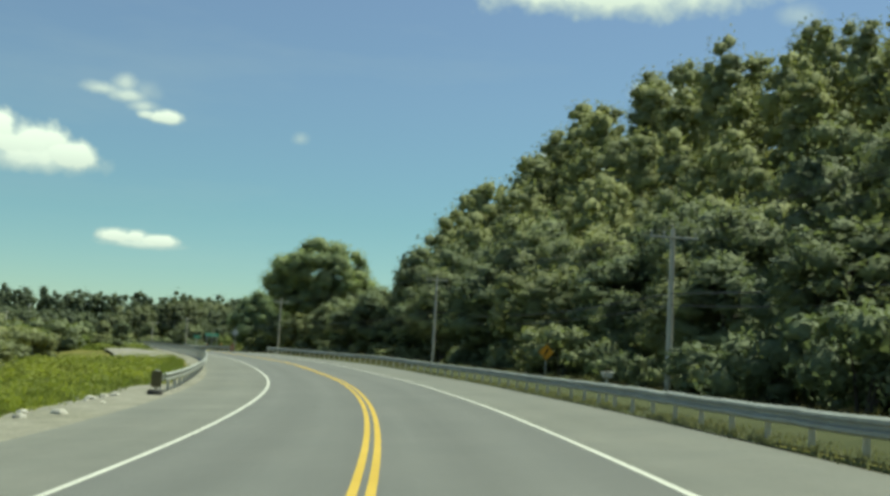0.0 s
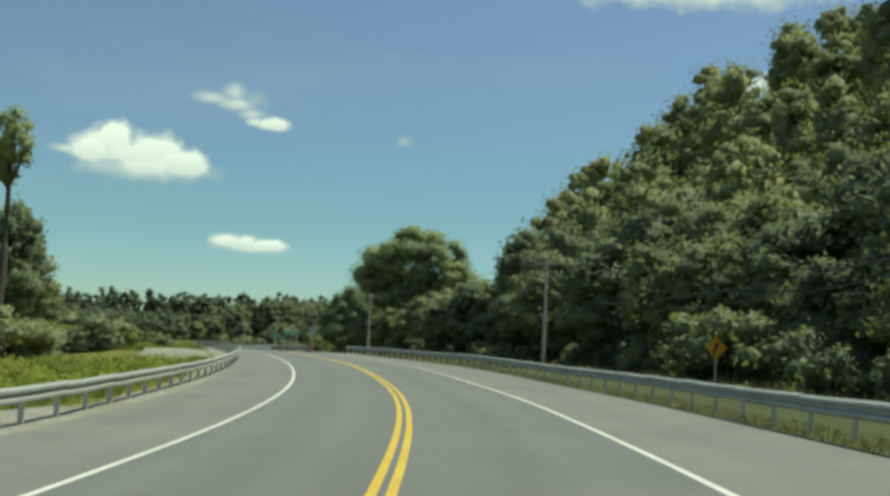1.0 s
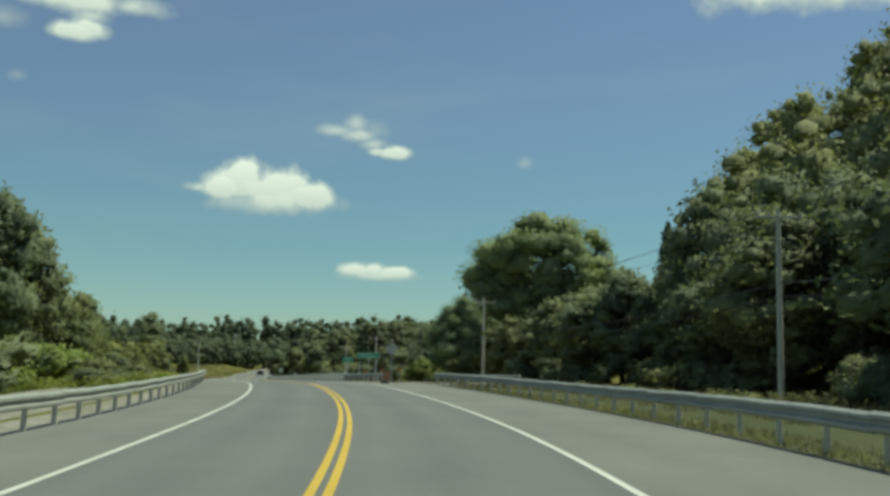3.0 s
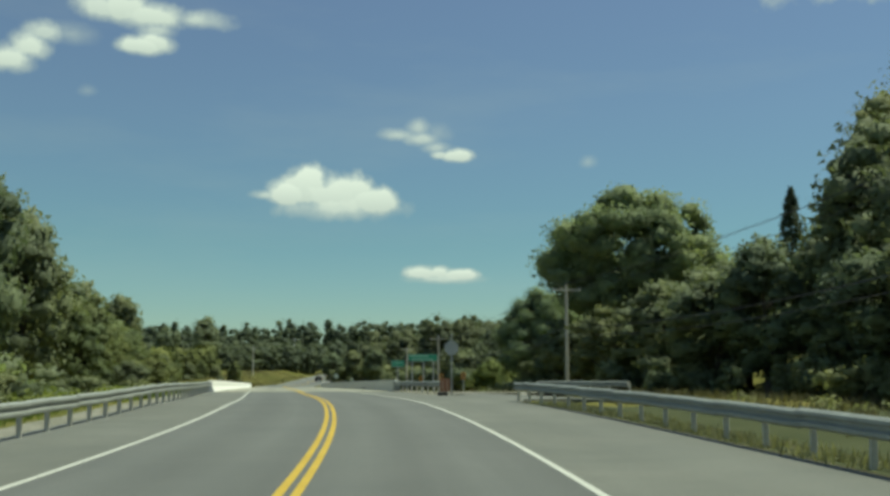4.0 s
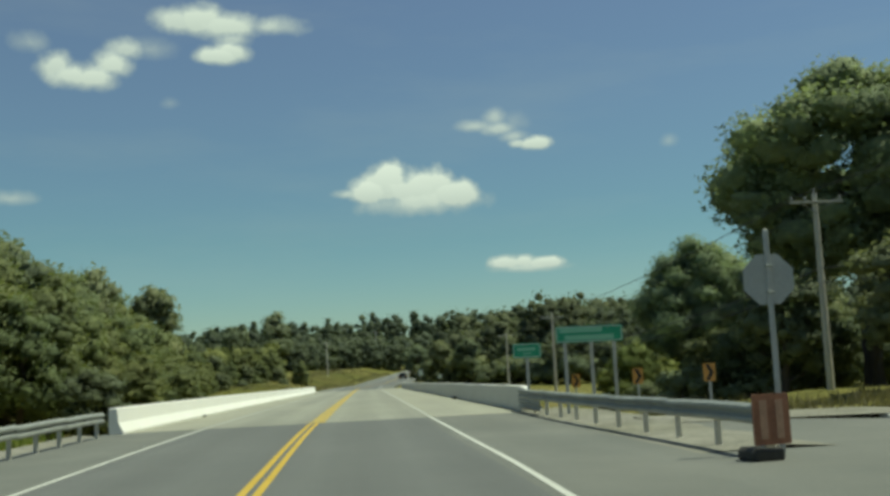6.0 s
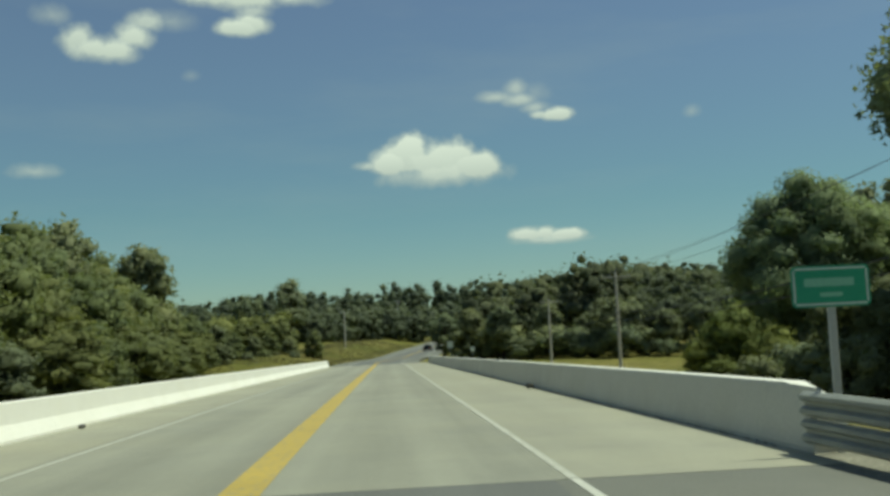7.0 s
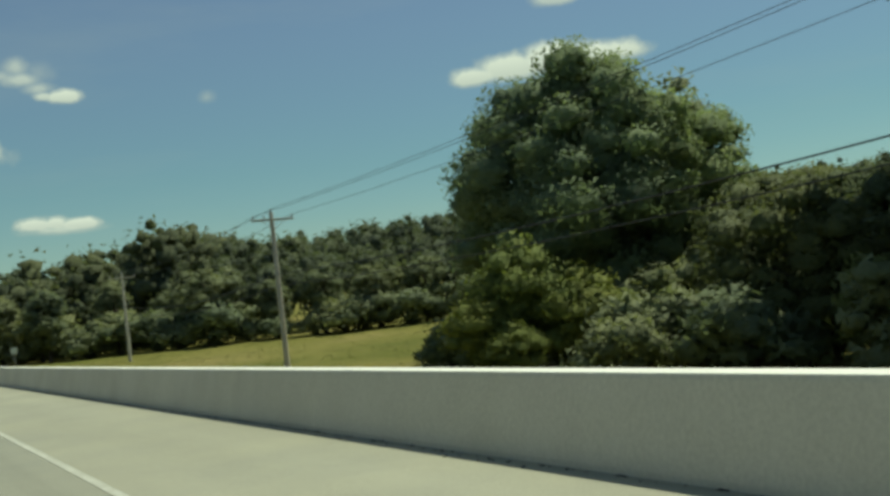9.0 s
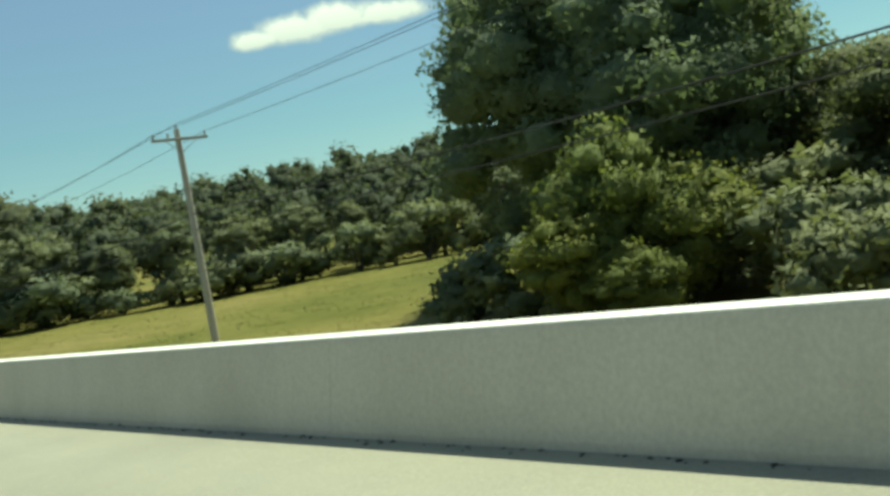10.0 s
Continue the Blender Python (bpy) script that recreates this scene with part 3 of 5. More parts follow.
for nm, a, b, mat, lab in (("edge_line_left", -3.555, -3.445, WHITE_LINE, "white painted edge line"), ("edge_line_right", 3.445, 3.555, WHITE_LINE, "white painted edge line"),
                           ("centre_line_left", -0.16, -0.045, YELLOW_LINE, "solid yellow painted centre line"), ("centre_line_right", 0.045, 0.16, YELLOW_LINE, "solid yellow painted centre line")):
    drift = (lambda s: float(np.interp(s, [118, 130, 140, 150, 157], [0, 0.15, 0.32, 0.34, 0.29]))) if a > 3 else (lambda s: 0.0)
    ribbon(nm, -300, BR0, lambda s: a + drift(s), lambda s: b + drift(s), mat, 0.005, thick=0.004, label=lab, category="road marking")
    deck_mat = FADED_WHITE if mat is WHITE_LINE else FADED_YELLOW
    if mat is WHITE_LINE:
        shift = 0.29 if a > 0 else 0.0
        ribbon(nm + "_bridge", BR0 + 0.05, BR1, a + shift, b + shift, deck_mat, 0.005, thick=0.004, label="worn " + lab + " on the bridge", category="road marking")
    elif a < 0:
        ribbon("centre_line_bridge", BR0 + 0.05, BR1, -0.14, 0.34, deck_mat, 0.005, thick=0.004, label="broad faded yellow centre line on the bridge", category="road marking")
    ribbon(nm + "_beyond", BR1 + 0.05, 800, a, b, mat, 0.005, thick=0.004, label=lab + " beyond the bridge", category="road marking")
ribbon("pavement_edge", -120, 121, lambda s: edge_right(s) + 0.004, lambda s: edge_right(s) + 0.13, SOIL, -0.012, thick=0.1, label="dark crumbling edge of the asphalt shoulder", category="pavement edge")
ribbon("gravel_lip", -120, 121, lambda s: edge_right(s) + 0.134, lambda s: edge_right(s) + 0.4, VERGE, -0.018, thick=0.1, label="pale gritty strip behind the shoulder", category="gravel strip")


def build_verge():
    """Short grass behind the right guardrail, a little above the ground sheet."""
    rows = np.arange(-60, 120.1, 2.0)
    offs = (0.405, 0.9, 1.6, 2.6, 3.8, 5.2, 7.0, 9.0, 12.0, 15.0, 15.2)
    verts, faces = [], []
    for s in rows:
        for k, o in enumerate(offs):
            d = edge_right(s) + o
            x, y = sheet_point(s, d)
            z = ground_z(s, d) + (0.03 if k < 2 else 0.11 if k < len(offs) - 1 else -0.4)
            if in_mouth(s, d, 0.5):
                z = ground_z(s, d) - 0.3
            verts.append((x, y, z))
    w = len(offs)
    for i in range(len(rows) - 1):
        for j in range(w - 1):
            faces.append((i * w + j, i * w + j + 1, (i + 1) * w + j + 1, (i + 1) * w + j))
    tagged(new("verge", mesh_of("verge", verts, faces, VERGE, True)), "olive strip of short dry grass behind the guardrail", "verge", kind="structure")


build_verge()


# ---------------------------------------------------------------- side road at the junction
def build_side_road():
    """A paved mouth on the right that leads off nearly square to the main road."""
    prof = MOUTH
    verts, faces = [], []
    n = 9
    for d, a, b in prof:
        for k in range(n):
            s = a + (b - a) * k / (n - 1)
            q = at(s, d)
            z = float(np.interp(s, S, ZC) - min(d, 12.0) * np.interp(s, S, BANK)) - 0.004 - 0.06 * max(d - 12, 0)
            verts += [(q.x, q.y, z - 0.008), (q.x, q.y, z - 0.5)]
    w = 2 * n
    for i in range(len(prof) - 1):
        for k in range(n - 1):
            a = i * w + 2 * k
            faces.append((a, a + w, a + w + 2, a + 2))
        for k in (0, n - 1):
            a = i * w + 2 * k
            faces.append((a, a + 1, a + w + 1, a + w))
    tagged(new("side_road", mesh_of("side_road", verts, faces, SHOULDER)), "worn grey asphalt mouth of a side road", "side road", kind="structure")
    verts, faces = [], []
    for d, a, b in prof[2:6]:
        for off, up in ((0.05, 0.0), (0.8, 0.03), (2.4, 0.02), (5.2, -0.55)):
            q = at(b + off, d)
            z = float(np.interp(b, S, ZC) - min(d, 12.0) * np.interp(b, S, BANK))
            verts.append((q.x, q.y, z + up))
    for i in range(3):
        for j in range(3):
            k = 4 * i + j
            faces.append((k, k + 4, k + 5, k + 1))
    tagged(new("gravel_verge", mesh_of("gravel_verge", verts, faces, GRAVEL, True)), "pale gravel verge along the side road", "gravel verge", kind="structure")


build_side_road()


def gravel_strip(s0, s1, d0, d1, label):
    n = int((s1 - s0) / 1.0)
    verts, faces = [], []
    for i in range(n + 1):
        s = s0 + (s1 - s0) * i / n
        jag = 0.25 * noise.noise(Vector((s * 0.7, d0, 1.0)))
        for d, up in ((d0, 0.0), ((d0 + d1) / 2, 0.06 + 0.05 * noise.noise(Vector((s, d1, 2.0)))), (d1 + jag, -0.05)):
            verts.append(at(s, d, up - 0.01))
    for i in range(n):
        for j in range(2):
            k = 3 * i + j
            faces.append((k, k + 1, k + 4, k + 3))
    tagged(new("gravel_edge", mesh_of("gravel_edge", verts, faces, GRAVEL, True)), label, "gravel edge", kind="structure")


gravel_strip(-40, 44, -6.58, -9.3, "pale gravel edge between the shoulder and tall weeds")
gravel_strip(44, 156, -6.58, -7.9, "pale gravel strip under the guardrail beside the bank")
gravel_strip(80, 112, -7.93, -12.5, "pale dusty gravel apron behind the guardrail")
gravel_strip(139, 158, 6.67, 9.6, "pale gravel patch behind the short guardrail")


def edge_stones():
    rng = random.Random(9)
    for k in range(26):
        s, d = rng.uniform(10, 36), -rng.uniform(7.6, 9.2)
        r = rng.uniform(0.1, 0.24)
        bm = bmesh.new()
        bmesh.ops.create_icosphere(bm, subdivisions=2, radius=r)
        for v in bm.verts:
            v.co *= rng.uniform(0.82, 1.12)
            v.co.z *= 0.6
        ob = part("stone", bm, STONE)
        ob.matrix_world = Matrix.Translation(at(s, d, 0.02)) @ Matrix.Rotation(rng.uniform(0, 6), 4, "Z")
        tagged(ob, "pale broken stone lying on the gravel edge", "stone", "stones on the gravel edge")


edge_stones()


# ---------------------------------------------------------------- bridge parapets
def parapet(s0, s1, d, height, side, label, slope=0.24, mat=PARAPET, foot=0.055, rise=0.26, lit_top=False, lip=0.035):
    """A concrete bridge wall with a sloping foot; side is +1 where the road lies on its left."""
    root = tagged(new("bridge_parapet"), label, "bridge parapet", "bridge parapets", "structure")

    def profile(h):
        return [(0.0, 0.0), (0.0, 0.06), (foot, rise), (foot + lip, h - 0.4 * lip), (foot + 1.7 * lip, h), (0.42, h), (0.44, h - 0.025), (0.44, -0.7), (0.0, -0.7)]

    def sunlit_strip(run, parent):
        """Added white strip that puts the top's sunlight into colour, a few millimetres proud."""
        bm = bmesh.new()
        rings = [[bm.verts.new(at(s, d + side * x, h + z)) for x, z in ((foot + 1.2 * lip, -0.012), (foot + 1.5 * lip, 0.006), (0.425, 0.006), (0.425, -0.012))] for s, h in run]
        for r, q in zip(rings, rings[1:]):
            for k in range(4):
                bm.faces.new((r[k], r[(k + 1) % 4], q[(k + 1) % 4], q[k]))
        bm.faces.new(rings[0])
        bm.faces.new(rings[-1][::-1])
        part("sunlit_strip", bm, LIT_CONCRETE, parent, "thin top strip with sunlight put into its colour")

    prof = profile(height)
    length = 12.0
    n = int(round((s1 - s0) / length))
    for i in range(n):
        bm = bmesh.new()
        a, b = s0 + (s1 - s0) * i / n + 0.003, s0 + (s1 - s0) * (i + 1) / n - 0.003
        rings = []
        for s in np.linspace(a, b, 7):
            rings.append([bm.verts.new(at(s, d + side * x, z)) for x, z in prof])
        for r, q in zip(rings, rings[1:]):
            for k in range(len(prof)):
                k2 = (k + 1) % len(prof)
                bm.faces.new((r[k], r[k2], q[k2], q[k]))
        bm.faces.new(rings[0])
        bm.faces.new(rings[-1][::-1])
        part("wall_panel", bm, mat, root)
        if lit_top:
            sunlit_strip([(s, height) for s in np.linspace(a, b, 7)], root)
    # end block that slopes down towards the guardrail
    for s_end, way in ((s0, -1), (s1, 1)):
        bm = bmesh.new()
        rings = []
        for k, (ds, h) in enumerate(((0.006, height), (0.6, height), (1.7, height - slope), (1.75, height - slope - 0.02))):
            rings.append([bm.verts.new(at(s_end + way * ds, d + side * x, z)) for x, z in profile(h)])
        for r, q in zip(rings, rings[1:]):
            for k in range(9):
                bm.faces.new((r[k], r[(k + 1) % 9], q[(k + 1) % 9], q[k]))
        bm.faces.new(rings[0])
        bm.faces.new(rings[-1][::-1])
        part("end_block", bm, mat, root)
        if lit_top:
            sunlit_strip([(s_end + way * ds, h) for ds, h in ((0.006, height), (0.6, height), (1.7, height - slope))], root)
    return root


# Right wall takes the shade-coloured concrete, left wall the sunlit-coloured copy.
parapet(159.75, 277.0, 6.93, 0.82, 1, "weathered concrete bridge wall with its road face in shade and a sunlit top", foot=0.14, rise=0.78, lit_top=True, lip=0.012)
parapet(158.2, 277.0, -5.9, 0.82, -1, "sunlit white concrete bridge wall joined by a steel guardrail", 0.0, LIT_CONCRETE, 0.15, 0.36)


# ---------------------------------------------------------------- guardrails
W_PROF = [(0.0, -0.155), (-0.02, -0.15), (-0.08, -0.11), (-0.08, -0.06), (-0.01, -0.02), (-0.01, 0.02), (-0.08, 0.06), (-0.08, 0.11), (-0.02, 0.15), (0.0, 0.155)]


def post_mesh():
    bm = bmesh.new()
    box(bm, (0.11, 0.05, 1.0), Matrix.Translation((0.14, 0, -0.27)), 0.01)
    me = bpy.data.meshes.new("post")
    bm.to_mesh(me)
    bm.free()
    me.materials.append(POST_WOOD)
    return me


def block_mesh():
    bm = bmesh.new()
    box(bm, (0.08, 0.06, 0.28), Matrix.Translation((0.035, 0, -0.01)), 0.01)
    me = bpy.data.meshes.new("blockout")
    bm.to_mesh(me)
    bm.free()
    me.materials.append(POST_WOOD)
    return me


POST_ME, BLOCK_ME = post_mesh(), block_mesh()


def guardrail(route, label, top=0.74, gap=1.905, drops=(0.0,)):
    """A steel W-beam on posts. route(k) gives station, offset and which side the road lies for k metres along; returns the root."""
    pts, mirror, length = route
    root = tagged(new("guardrail"), label, "guardrail", "roadside guardrails")

    def place(k):
        for (k0, s0, d0), (k1, s1, d1) in zip(pts, pts[1:]):
            if k <= k1 + 1e-6:
                f = (k - k0) / (k1 - k0)
                return s0 + (s1 - s0) * f, d0 + (d1 - d0) * f
        return pts[-1][1:]

    high = top if callable(top) else (lambda s: top)

    def frame_at(k):
        s, d = place(k)
        s2, d2 = place(min(k + 0.3, length))
        s1, d1 = place(max(k - 0.3, 0))
        p, q, r = at(s, d), at(s2, d2), at(s1, d1)
        way = math.atan2(-(q.x - r.x), q.y - r.y)
        return Matrix.Translation(p) @ Matrix.Rotation(way + (math.pi if mirror else 0), 4, "Z")

    n = int(length // gap)
    step = length / n
    for i, drop in [(i, drop) for i in range(0, n, 2) for drop in drops]:
        if drop and i * step < 13:
            continue
        ks = np.linspace(i * step, min(i + 2, n) * step + (0.12 if i + 2 < n else 0), 5)
        bm = bmesh.new()
        rings = []
        for k in ks:
            m = frame_at(min(k, length))
            lap = 0.004 if i % 4 else 0.0
            sag = 0.012 * math.sin(i * 1.7 + k)
            rings.append([bm.verts.new(m @ Vector((x - lap, 0, high(place(min(k, length))[0]) - 0.155 + z + sag - drop))) for x, z in W_PROF] + [bm.verts.new(m @ Vector((x - lap + 0.006, 0, high(place(min(k, length))[0]) - 0.155 + z + sag - drop))) for x, z in W_PROF[::-1]])
        w = len(rings[0])
        for a, b in zip(rings, rings[1:]):
            for j in range(w):
                bm.faces.new((a[j], a[(j + 1) % w], b[(j + 1) % w], b[j]))
        bm.faces.new(rings[0])
        bm.faces.new(rings[-1][::-1])
        part("beam", bm, STEEL, root)
    for i in range(n + 1):
        m = frame_at(min(i * step, length - 0.05) if i else 0.1)
        h = high(place(min(i * step, length))[0])
        lean = pose(0, 0, h - 0.34, random.uniform(-1.5, 1.5), random.uniform(-1.5, 1.5), 0)
        shared("post", POST_ME, root, m @ lean)
        shared("blockout", BLOCK_ME, root, m @ pose(0, 0, h - 0.155))
    return root


def along(points):
    """(station, offset) points to (distance, station, offset) with the length."""
    out, k = [], 0.0
    last = None
    for s, d in points:
        p = at(s, d)
        if last is not None:
            k += (p - last).length
        out.append((k, s, d))
        last = p
    return out, k


def rail(points, label, mirror=False, top=0.74, drops=(0.0,)):
    pts, length = along(points)
    return guardrail((pts, mirror, length), label, top, drops=drops)


rail([(s, float(np.interp(s, [-44, 12, 45, 70, 95, 118], [6.8, 6.85, 7.2, 7.42, 7.58, 7.5]))) for s in np.arange(-44, 122, 3.0)] + [(122.7, 7.5)], "galvanised steel guardrail on weathered posts in dry grass", top=lambda s: float(np.interp(s, [12, 45], [0.64, 0.73])))
rail([(s, -6.95 + 0.9 * sstep(50, 90, s)) for s in np.arange(154.5, 38, -3.0)] + [(37.8, -7.0)], "galvanised steel guardrail on posts beside the weedy bank", False)
rail([(138.1, 7.26), (144, 7.18), (150, 7.05), (158.2, 6.94)], "short double-beam galvanised guardrail running up to the bridge wall", drops=(0.0, 0.33))
rail([(146.2, 14.7), (142.9, 15.4), (139.5, 16.1), (135.8, 16.9)], "galvanised guardrail curving along the side road", True)


def end_marker(s, d, turn, label, size=(0.56, 0.7), mat=RUSTY, colour="rust-brown marker board", striped=True):
    """The blunt end of a rail: a dark foot, a rusty striped board."""
    root = tagged(new("rail_end_marker"), label, "rail end marker", "rail end markers")
    root.matrix_world = upright(s, d, 0, turn)
    bm = bmesh.new()
    plate(bm, rounded(size[0], size[1], 0.03, 2), 0.03, pose(0, -0.16, 0.56))
    board = part("board", bm, mat, root, colour)
    bm = bmesh.new()
    box(bm, (0.5, 0.5, 0.2), pose(-0.05, 0.1, 0.07), 0.05)
    part("foot", bm, DARK_RUBBER, root, "dark weathered foot block")
    bm = bmesh.new()
    box(bm, (0.15, 0.15, 0.95), pose(0.0, 0.0, 0.4), 0.012)
    part("post", bm, POST_WOOD, root)
    for k in (-1, 1) if striped else ():
        bm = bmesh.new()
        x, hw, hh = k * size[0] * 0.22, size[0] * 0.1, size[1] * 0.38
        plate(bm, [(x - hw, -hh), (x + hw, -hh), (x + hw, hh), (x - hw, hh)], 0.004, pose(0, -0.166, 0.56))
        part("stripe", bm, PALE_STRIPE, board, "faded paler stripe")
    return root


end_marker(36.8, -7.1, 0, "dark olive board on a black block where the guardrail starts", (0.36, 0.56), OLIVE_BOARD, "dark olive marker board", False)
end_marker(137.4, 7.08, 8, "orange-brown marker board at the blunt end of the guardrail")


# ---------------------------------------------------------------- utility poles and wires
def utility_pole(x, y, z, height, turn, label, arm=2.5, lean=(0, 0), top_pin=True):
    root = tagged(new("utility_pole"), label, "utility pole", "utility poles")
    root.matrix_world = pose(x, y, z, lean[0], lean[1], turn)
    bm = bmesh.new()
    tube(bm, [(0, 0, -0.8), (0.0, 0, height * 0.5), (0, 0, height)], [0.19, 0.16, 0.125], 12)
    part("pole", bm, WOOD, root)
    bm = bmesh.new()
    box(bm, (arm, 0.1, 0.13), pose(0, -0.16, height - 0.45), 0.01)
    cross = part("crossarm", bm, WOOD, root, "grey weathered crossarm")
    for k in (-1, 1):
        bm = bmesh.new()
        tube(bm, [(k * arm * 0.3, -0.23, height - 0.48), (0, -0.2, height - 1.05)], [0.018, 0.018], 6)
        part("brace", bm, STEEL, cross)
    for k in (-0.46, -0.2, 0.46):
        bm = bmesh.new()
        tube(bm, [(k * arm, -0.16, height - 0.39), (k * arm, -0.16, height - 0.28), (k * arm, -0.16, height - 0.2), (k * arm, -0.16, height - 0.17)], [0.022, 0.05, 0.065, 0.03], 8)
        part("insulator", bm, PORCELAIN, cross)
    if top_pin:
        bm = bmesh.new()
        tube(bm, [(0, 0, height), (0, 0, height + 0.16), (0, 0, height + 0.24)], [0.02, 0.06, 0.03], 8)
        part("insulator", bm, PORCELAIN, root)
    return root


POLES = [
    (10.4, 51.6, -0.5, 8.65, 8, 2.5), (-3.5, 120.7, -0.7, 10.8, 14, 2.6), (-31.3, 172.3, -1.3, 9.8, 24, 2.6),
    (-63.6, 232.8, -4.1, 9.9, 28, 2.7), (-85.0, 276.8, -4.1, 9.0, 28, 2.6), (21, -8, -0.2, 9.0, 5, 2.5),
    (-152.8, 336.8, -1.3, 7.9, 22, 2.0), (-179.0, 415.0, -0.6, 11.6, 22, 2.2),
]
for i, (x, y, z, h, turn, arm) in enumerate(POLES):
    utility_pole(x, y, z, h, turn, "weathered wooden utility pole with crossarm" + (" beside the meadow" if i in (3, 4) else " far up the road" if i > 5 else " below the wooded hill"), arm, (0.0, 0.0))


def wire_span(a, b, sag, r=0.012):
    pts = []
    for k in range(13):
        f = k / 12
        p = Vector(a).lerp(Vector(b), f)
        p.z -= sag * 4 * f * (1 - f)
        pts.append(p)
    bm = bmesh.new()
    tube(bm, pts, [r] * 13, 5)
    ob = part("overhead_wire", bm, WIRE)
    tagged(ob, "thin dark overhead wire strung between poles", "wire", "overhead wires")


order = [POLES[5], POLES[0], POLES[1], POLES[2], POLES[3], POLES[4]]
for (x0, y0, z0, h0, t0, a0), (x1, y1, z1, h1, t1, a1) in zip(order, order[1:]):
    for k in (-0.46, 0.46):
        p = pose(x0, y0, z0, 0, 0, t0) @ Vector((k * a0, -0.16, h0 - 0.2))
        q = pose(x1, y1, z1, 0, 0, t1) @ Vector((k * a1, -0.16, h1 - 0.2))
        wire_span(p, q, 0.7)
    wire_span((x0, y0, z0 + h0 + 0.22), (x1, y1, z1 + h1 + 0.22), 0.6)
    for low, r in ((0.62, 0.03), (0.55, 0.025)):
        wire_span((x0, y0, z0 + h0 * low), (x1, y1, z1 + h1 * low), 0.9, r)


# ---------------------------------------------------------------- road signs
def sign_post(root, h, section=0.06, x=0.0, label=""):
    bm = bmesh.new()
    box(bm, (section, 0.04, h + 1.0), pose(x, 0.035, (h - 1.0) / 2), 0.008)
    part("post", bm, SIGN_BACK, root, label)


def diamond_sign(s, d, zc, size, turn):
    root = tagged(new("warning_sign"), "yellow-orange diamond warning sign with a black symbol", "road sign", "road signs")
    m = stand(s, d, 0, turn)
    root.matrix_world = m
    sign_post(root, zc + 0.3)
    tilt = pose(0, 0, zc, 0, 45, 0)
    bm = bmesh.new()
    plate(bm, rounded(size, size, 0.05, 3), 0.004, tilt)
    face = part("panel", bm, SIGN_YELLOW, root)
    for k in range(4):
        bm = bmesh.new()
        edge = pose(0, -0.002, zc, 0, 45 + 90 * k, 0)
        plate(bm, [(-size / 2 + 0.05, size / 2 - 0.05), (size / 2 - 0.05, size / 2 - 0.05), (size / 2 - 0.05, size / 2 - 0.03), (-size / 2 + 0.05, size / 2 - 0.03)], 0.001, edge)
        part("border", bm, SIGN_BLACK, face)
    bm = bmesh.new()
    plate(bm, [(-0.06, -0.3), (0.05, -0.3), (0.05, -0.08), (0.17, 0.04), (0.17, 0.1), (0.24, 0.1), (0.115, 0.3), (-0.01, 0.1), (0.06, 0.1), (0.06, 0.08), (-0.06, -0.03)], 0.002, pose(-0.06, -0.003, zc))
    part("symbol", bm, SIGN_BLACK, face, "black arrow symbol")
    return root


def stop_sign(s, d, zc, turn):
    """An octagon that faces the side road, so that its bare back is seen."""
    root = tagged(new("stop_sign"), "octagonal road sign seen from its bare grey metal back", "road sign", "road signs")
    root.matrix_world = upright(s, d, 0, turn)
    sign_post(root, zc + 0.75, 0.08)
    r = 0.41
    bm = bmesh.new()
    plate(bm, [(r * math.cos(radians(22.5 + 45 * k)), r * math.sin(radians(22.5 + 45 * k))) for k in range(8)], 0.004, pose(0, 0.06, zc))
    part("panel", bm, SIGN_BACK, root)
    for z in (-0.2, 0.2):
        bm = bmesh.new()
        box(bm, (0.12, 0.02, 0.04), pose(0, 0.008, zc + z), 0.004)
        part("bracket", bm, STEEL, root)
    return root


def green_sign(s, d, zc, w, h, posts, turn, bars, label):
    root = tagged(new("guide_sign"), label, "road sign", "road signs")
    root.matrix_world = upright(s, d, 0, turn)
    for x in posts:
        sign_post(root, zc + h * 0.3, 0.1, x)
    bm = bmesh.new()
    plate(bm, rounded(w, h, 0.06, 3), 0.006, pose(0, 0, zc))
    face = part("panel", bm, SIGN_GREEN, root)
    t = 0.022
    for x, z, bw, bh in ((0, h / 2 - 0.035, w - 0.1, t), (0, -h / 2 + 0.035, w - 0.1, t), (-w / 2 + 0.035, 0, t, h - 0.1), (w / 2 - 0.035, 0, t, h - 0.1)):
        bm = bmesh.new()
        plate(bm, [(x - bw / 2, z - bh / 2), (x + bw / 2, z - bh / 2), (x + bw / 2, z + bh / 2), (x - bw / 2, z + bh / 2)], 0.002, pose(0, -0.003, zc))
        part("border", bm, SIGN_WHITE, face)
    for x, z, bw, bh in bars:
        bm = bmesh.new()
        plate(bm, rounded(bw, bh, 0.012, 2), 0.002, pose(x, -0.003, zc + z))
        part("lettering_bar", bm, SIGN_FADED, face)
    return root


def chevron_sign(s, d, zc, turn):
    root = tagged(new("chevron_sign"), "small faded yellow chevron sign with a black arrowhead", "road sign", "chevron signs")
    root.matrix_world = upright(s, d, 0, turn)
    sign_post(root, zc + 0.2)
    bm = bmesh.new()
    plate(bm, rounded(0.3, 0.46, 0.02, 2), 0.004, pose(0, 0, zc))
    face = part("panel", bm, SIGN_DULL, root)
    bm = bmesh.new()
    plate(bm, [(-0.1, 0.2), (0.0, 0.2), (0.11, 0.0), (0.0, -0.2), (-0.1, -0.2), (0.01, 0.0)], 0.002, pose(0, -0.003, zc))
    part("arrowhead", bm, SIGN_BLACK, face)
    return root


diamond_sign(63.9, 15.0, 1.9, 0.76, 0)
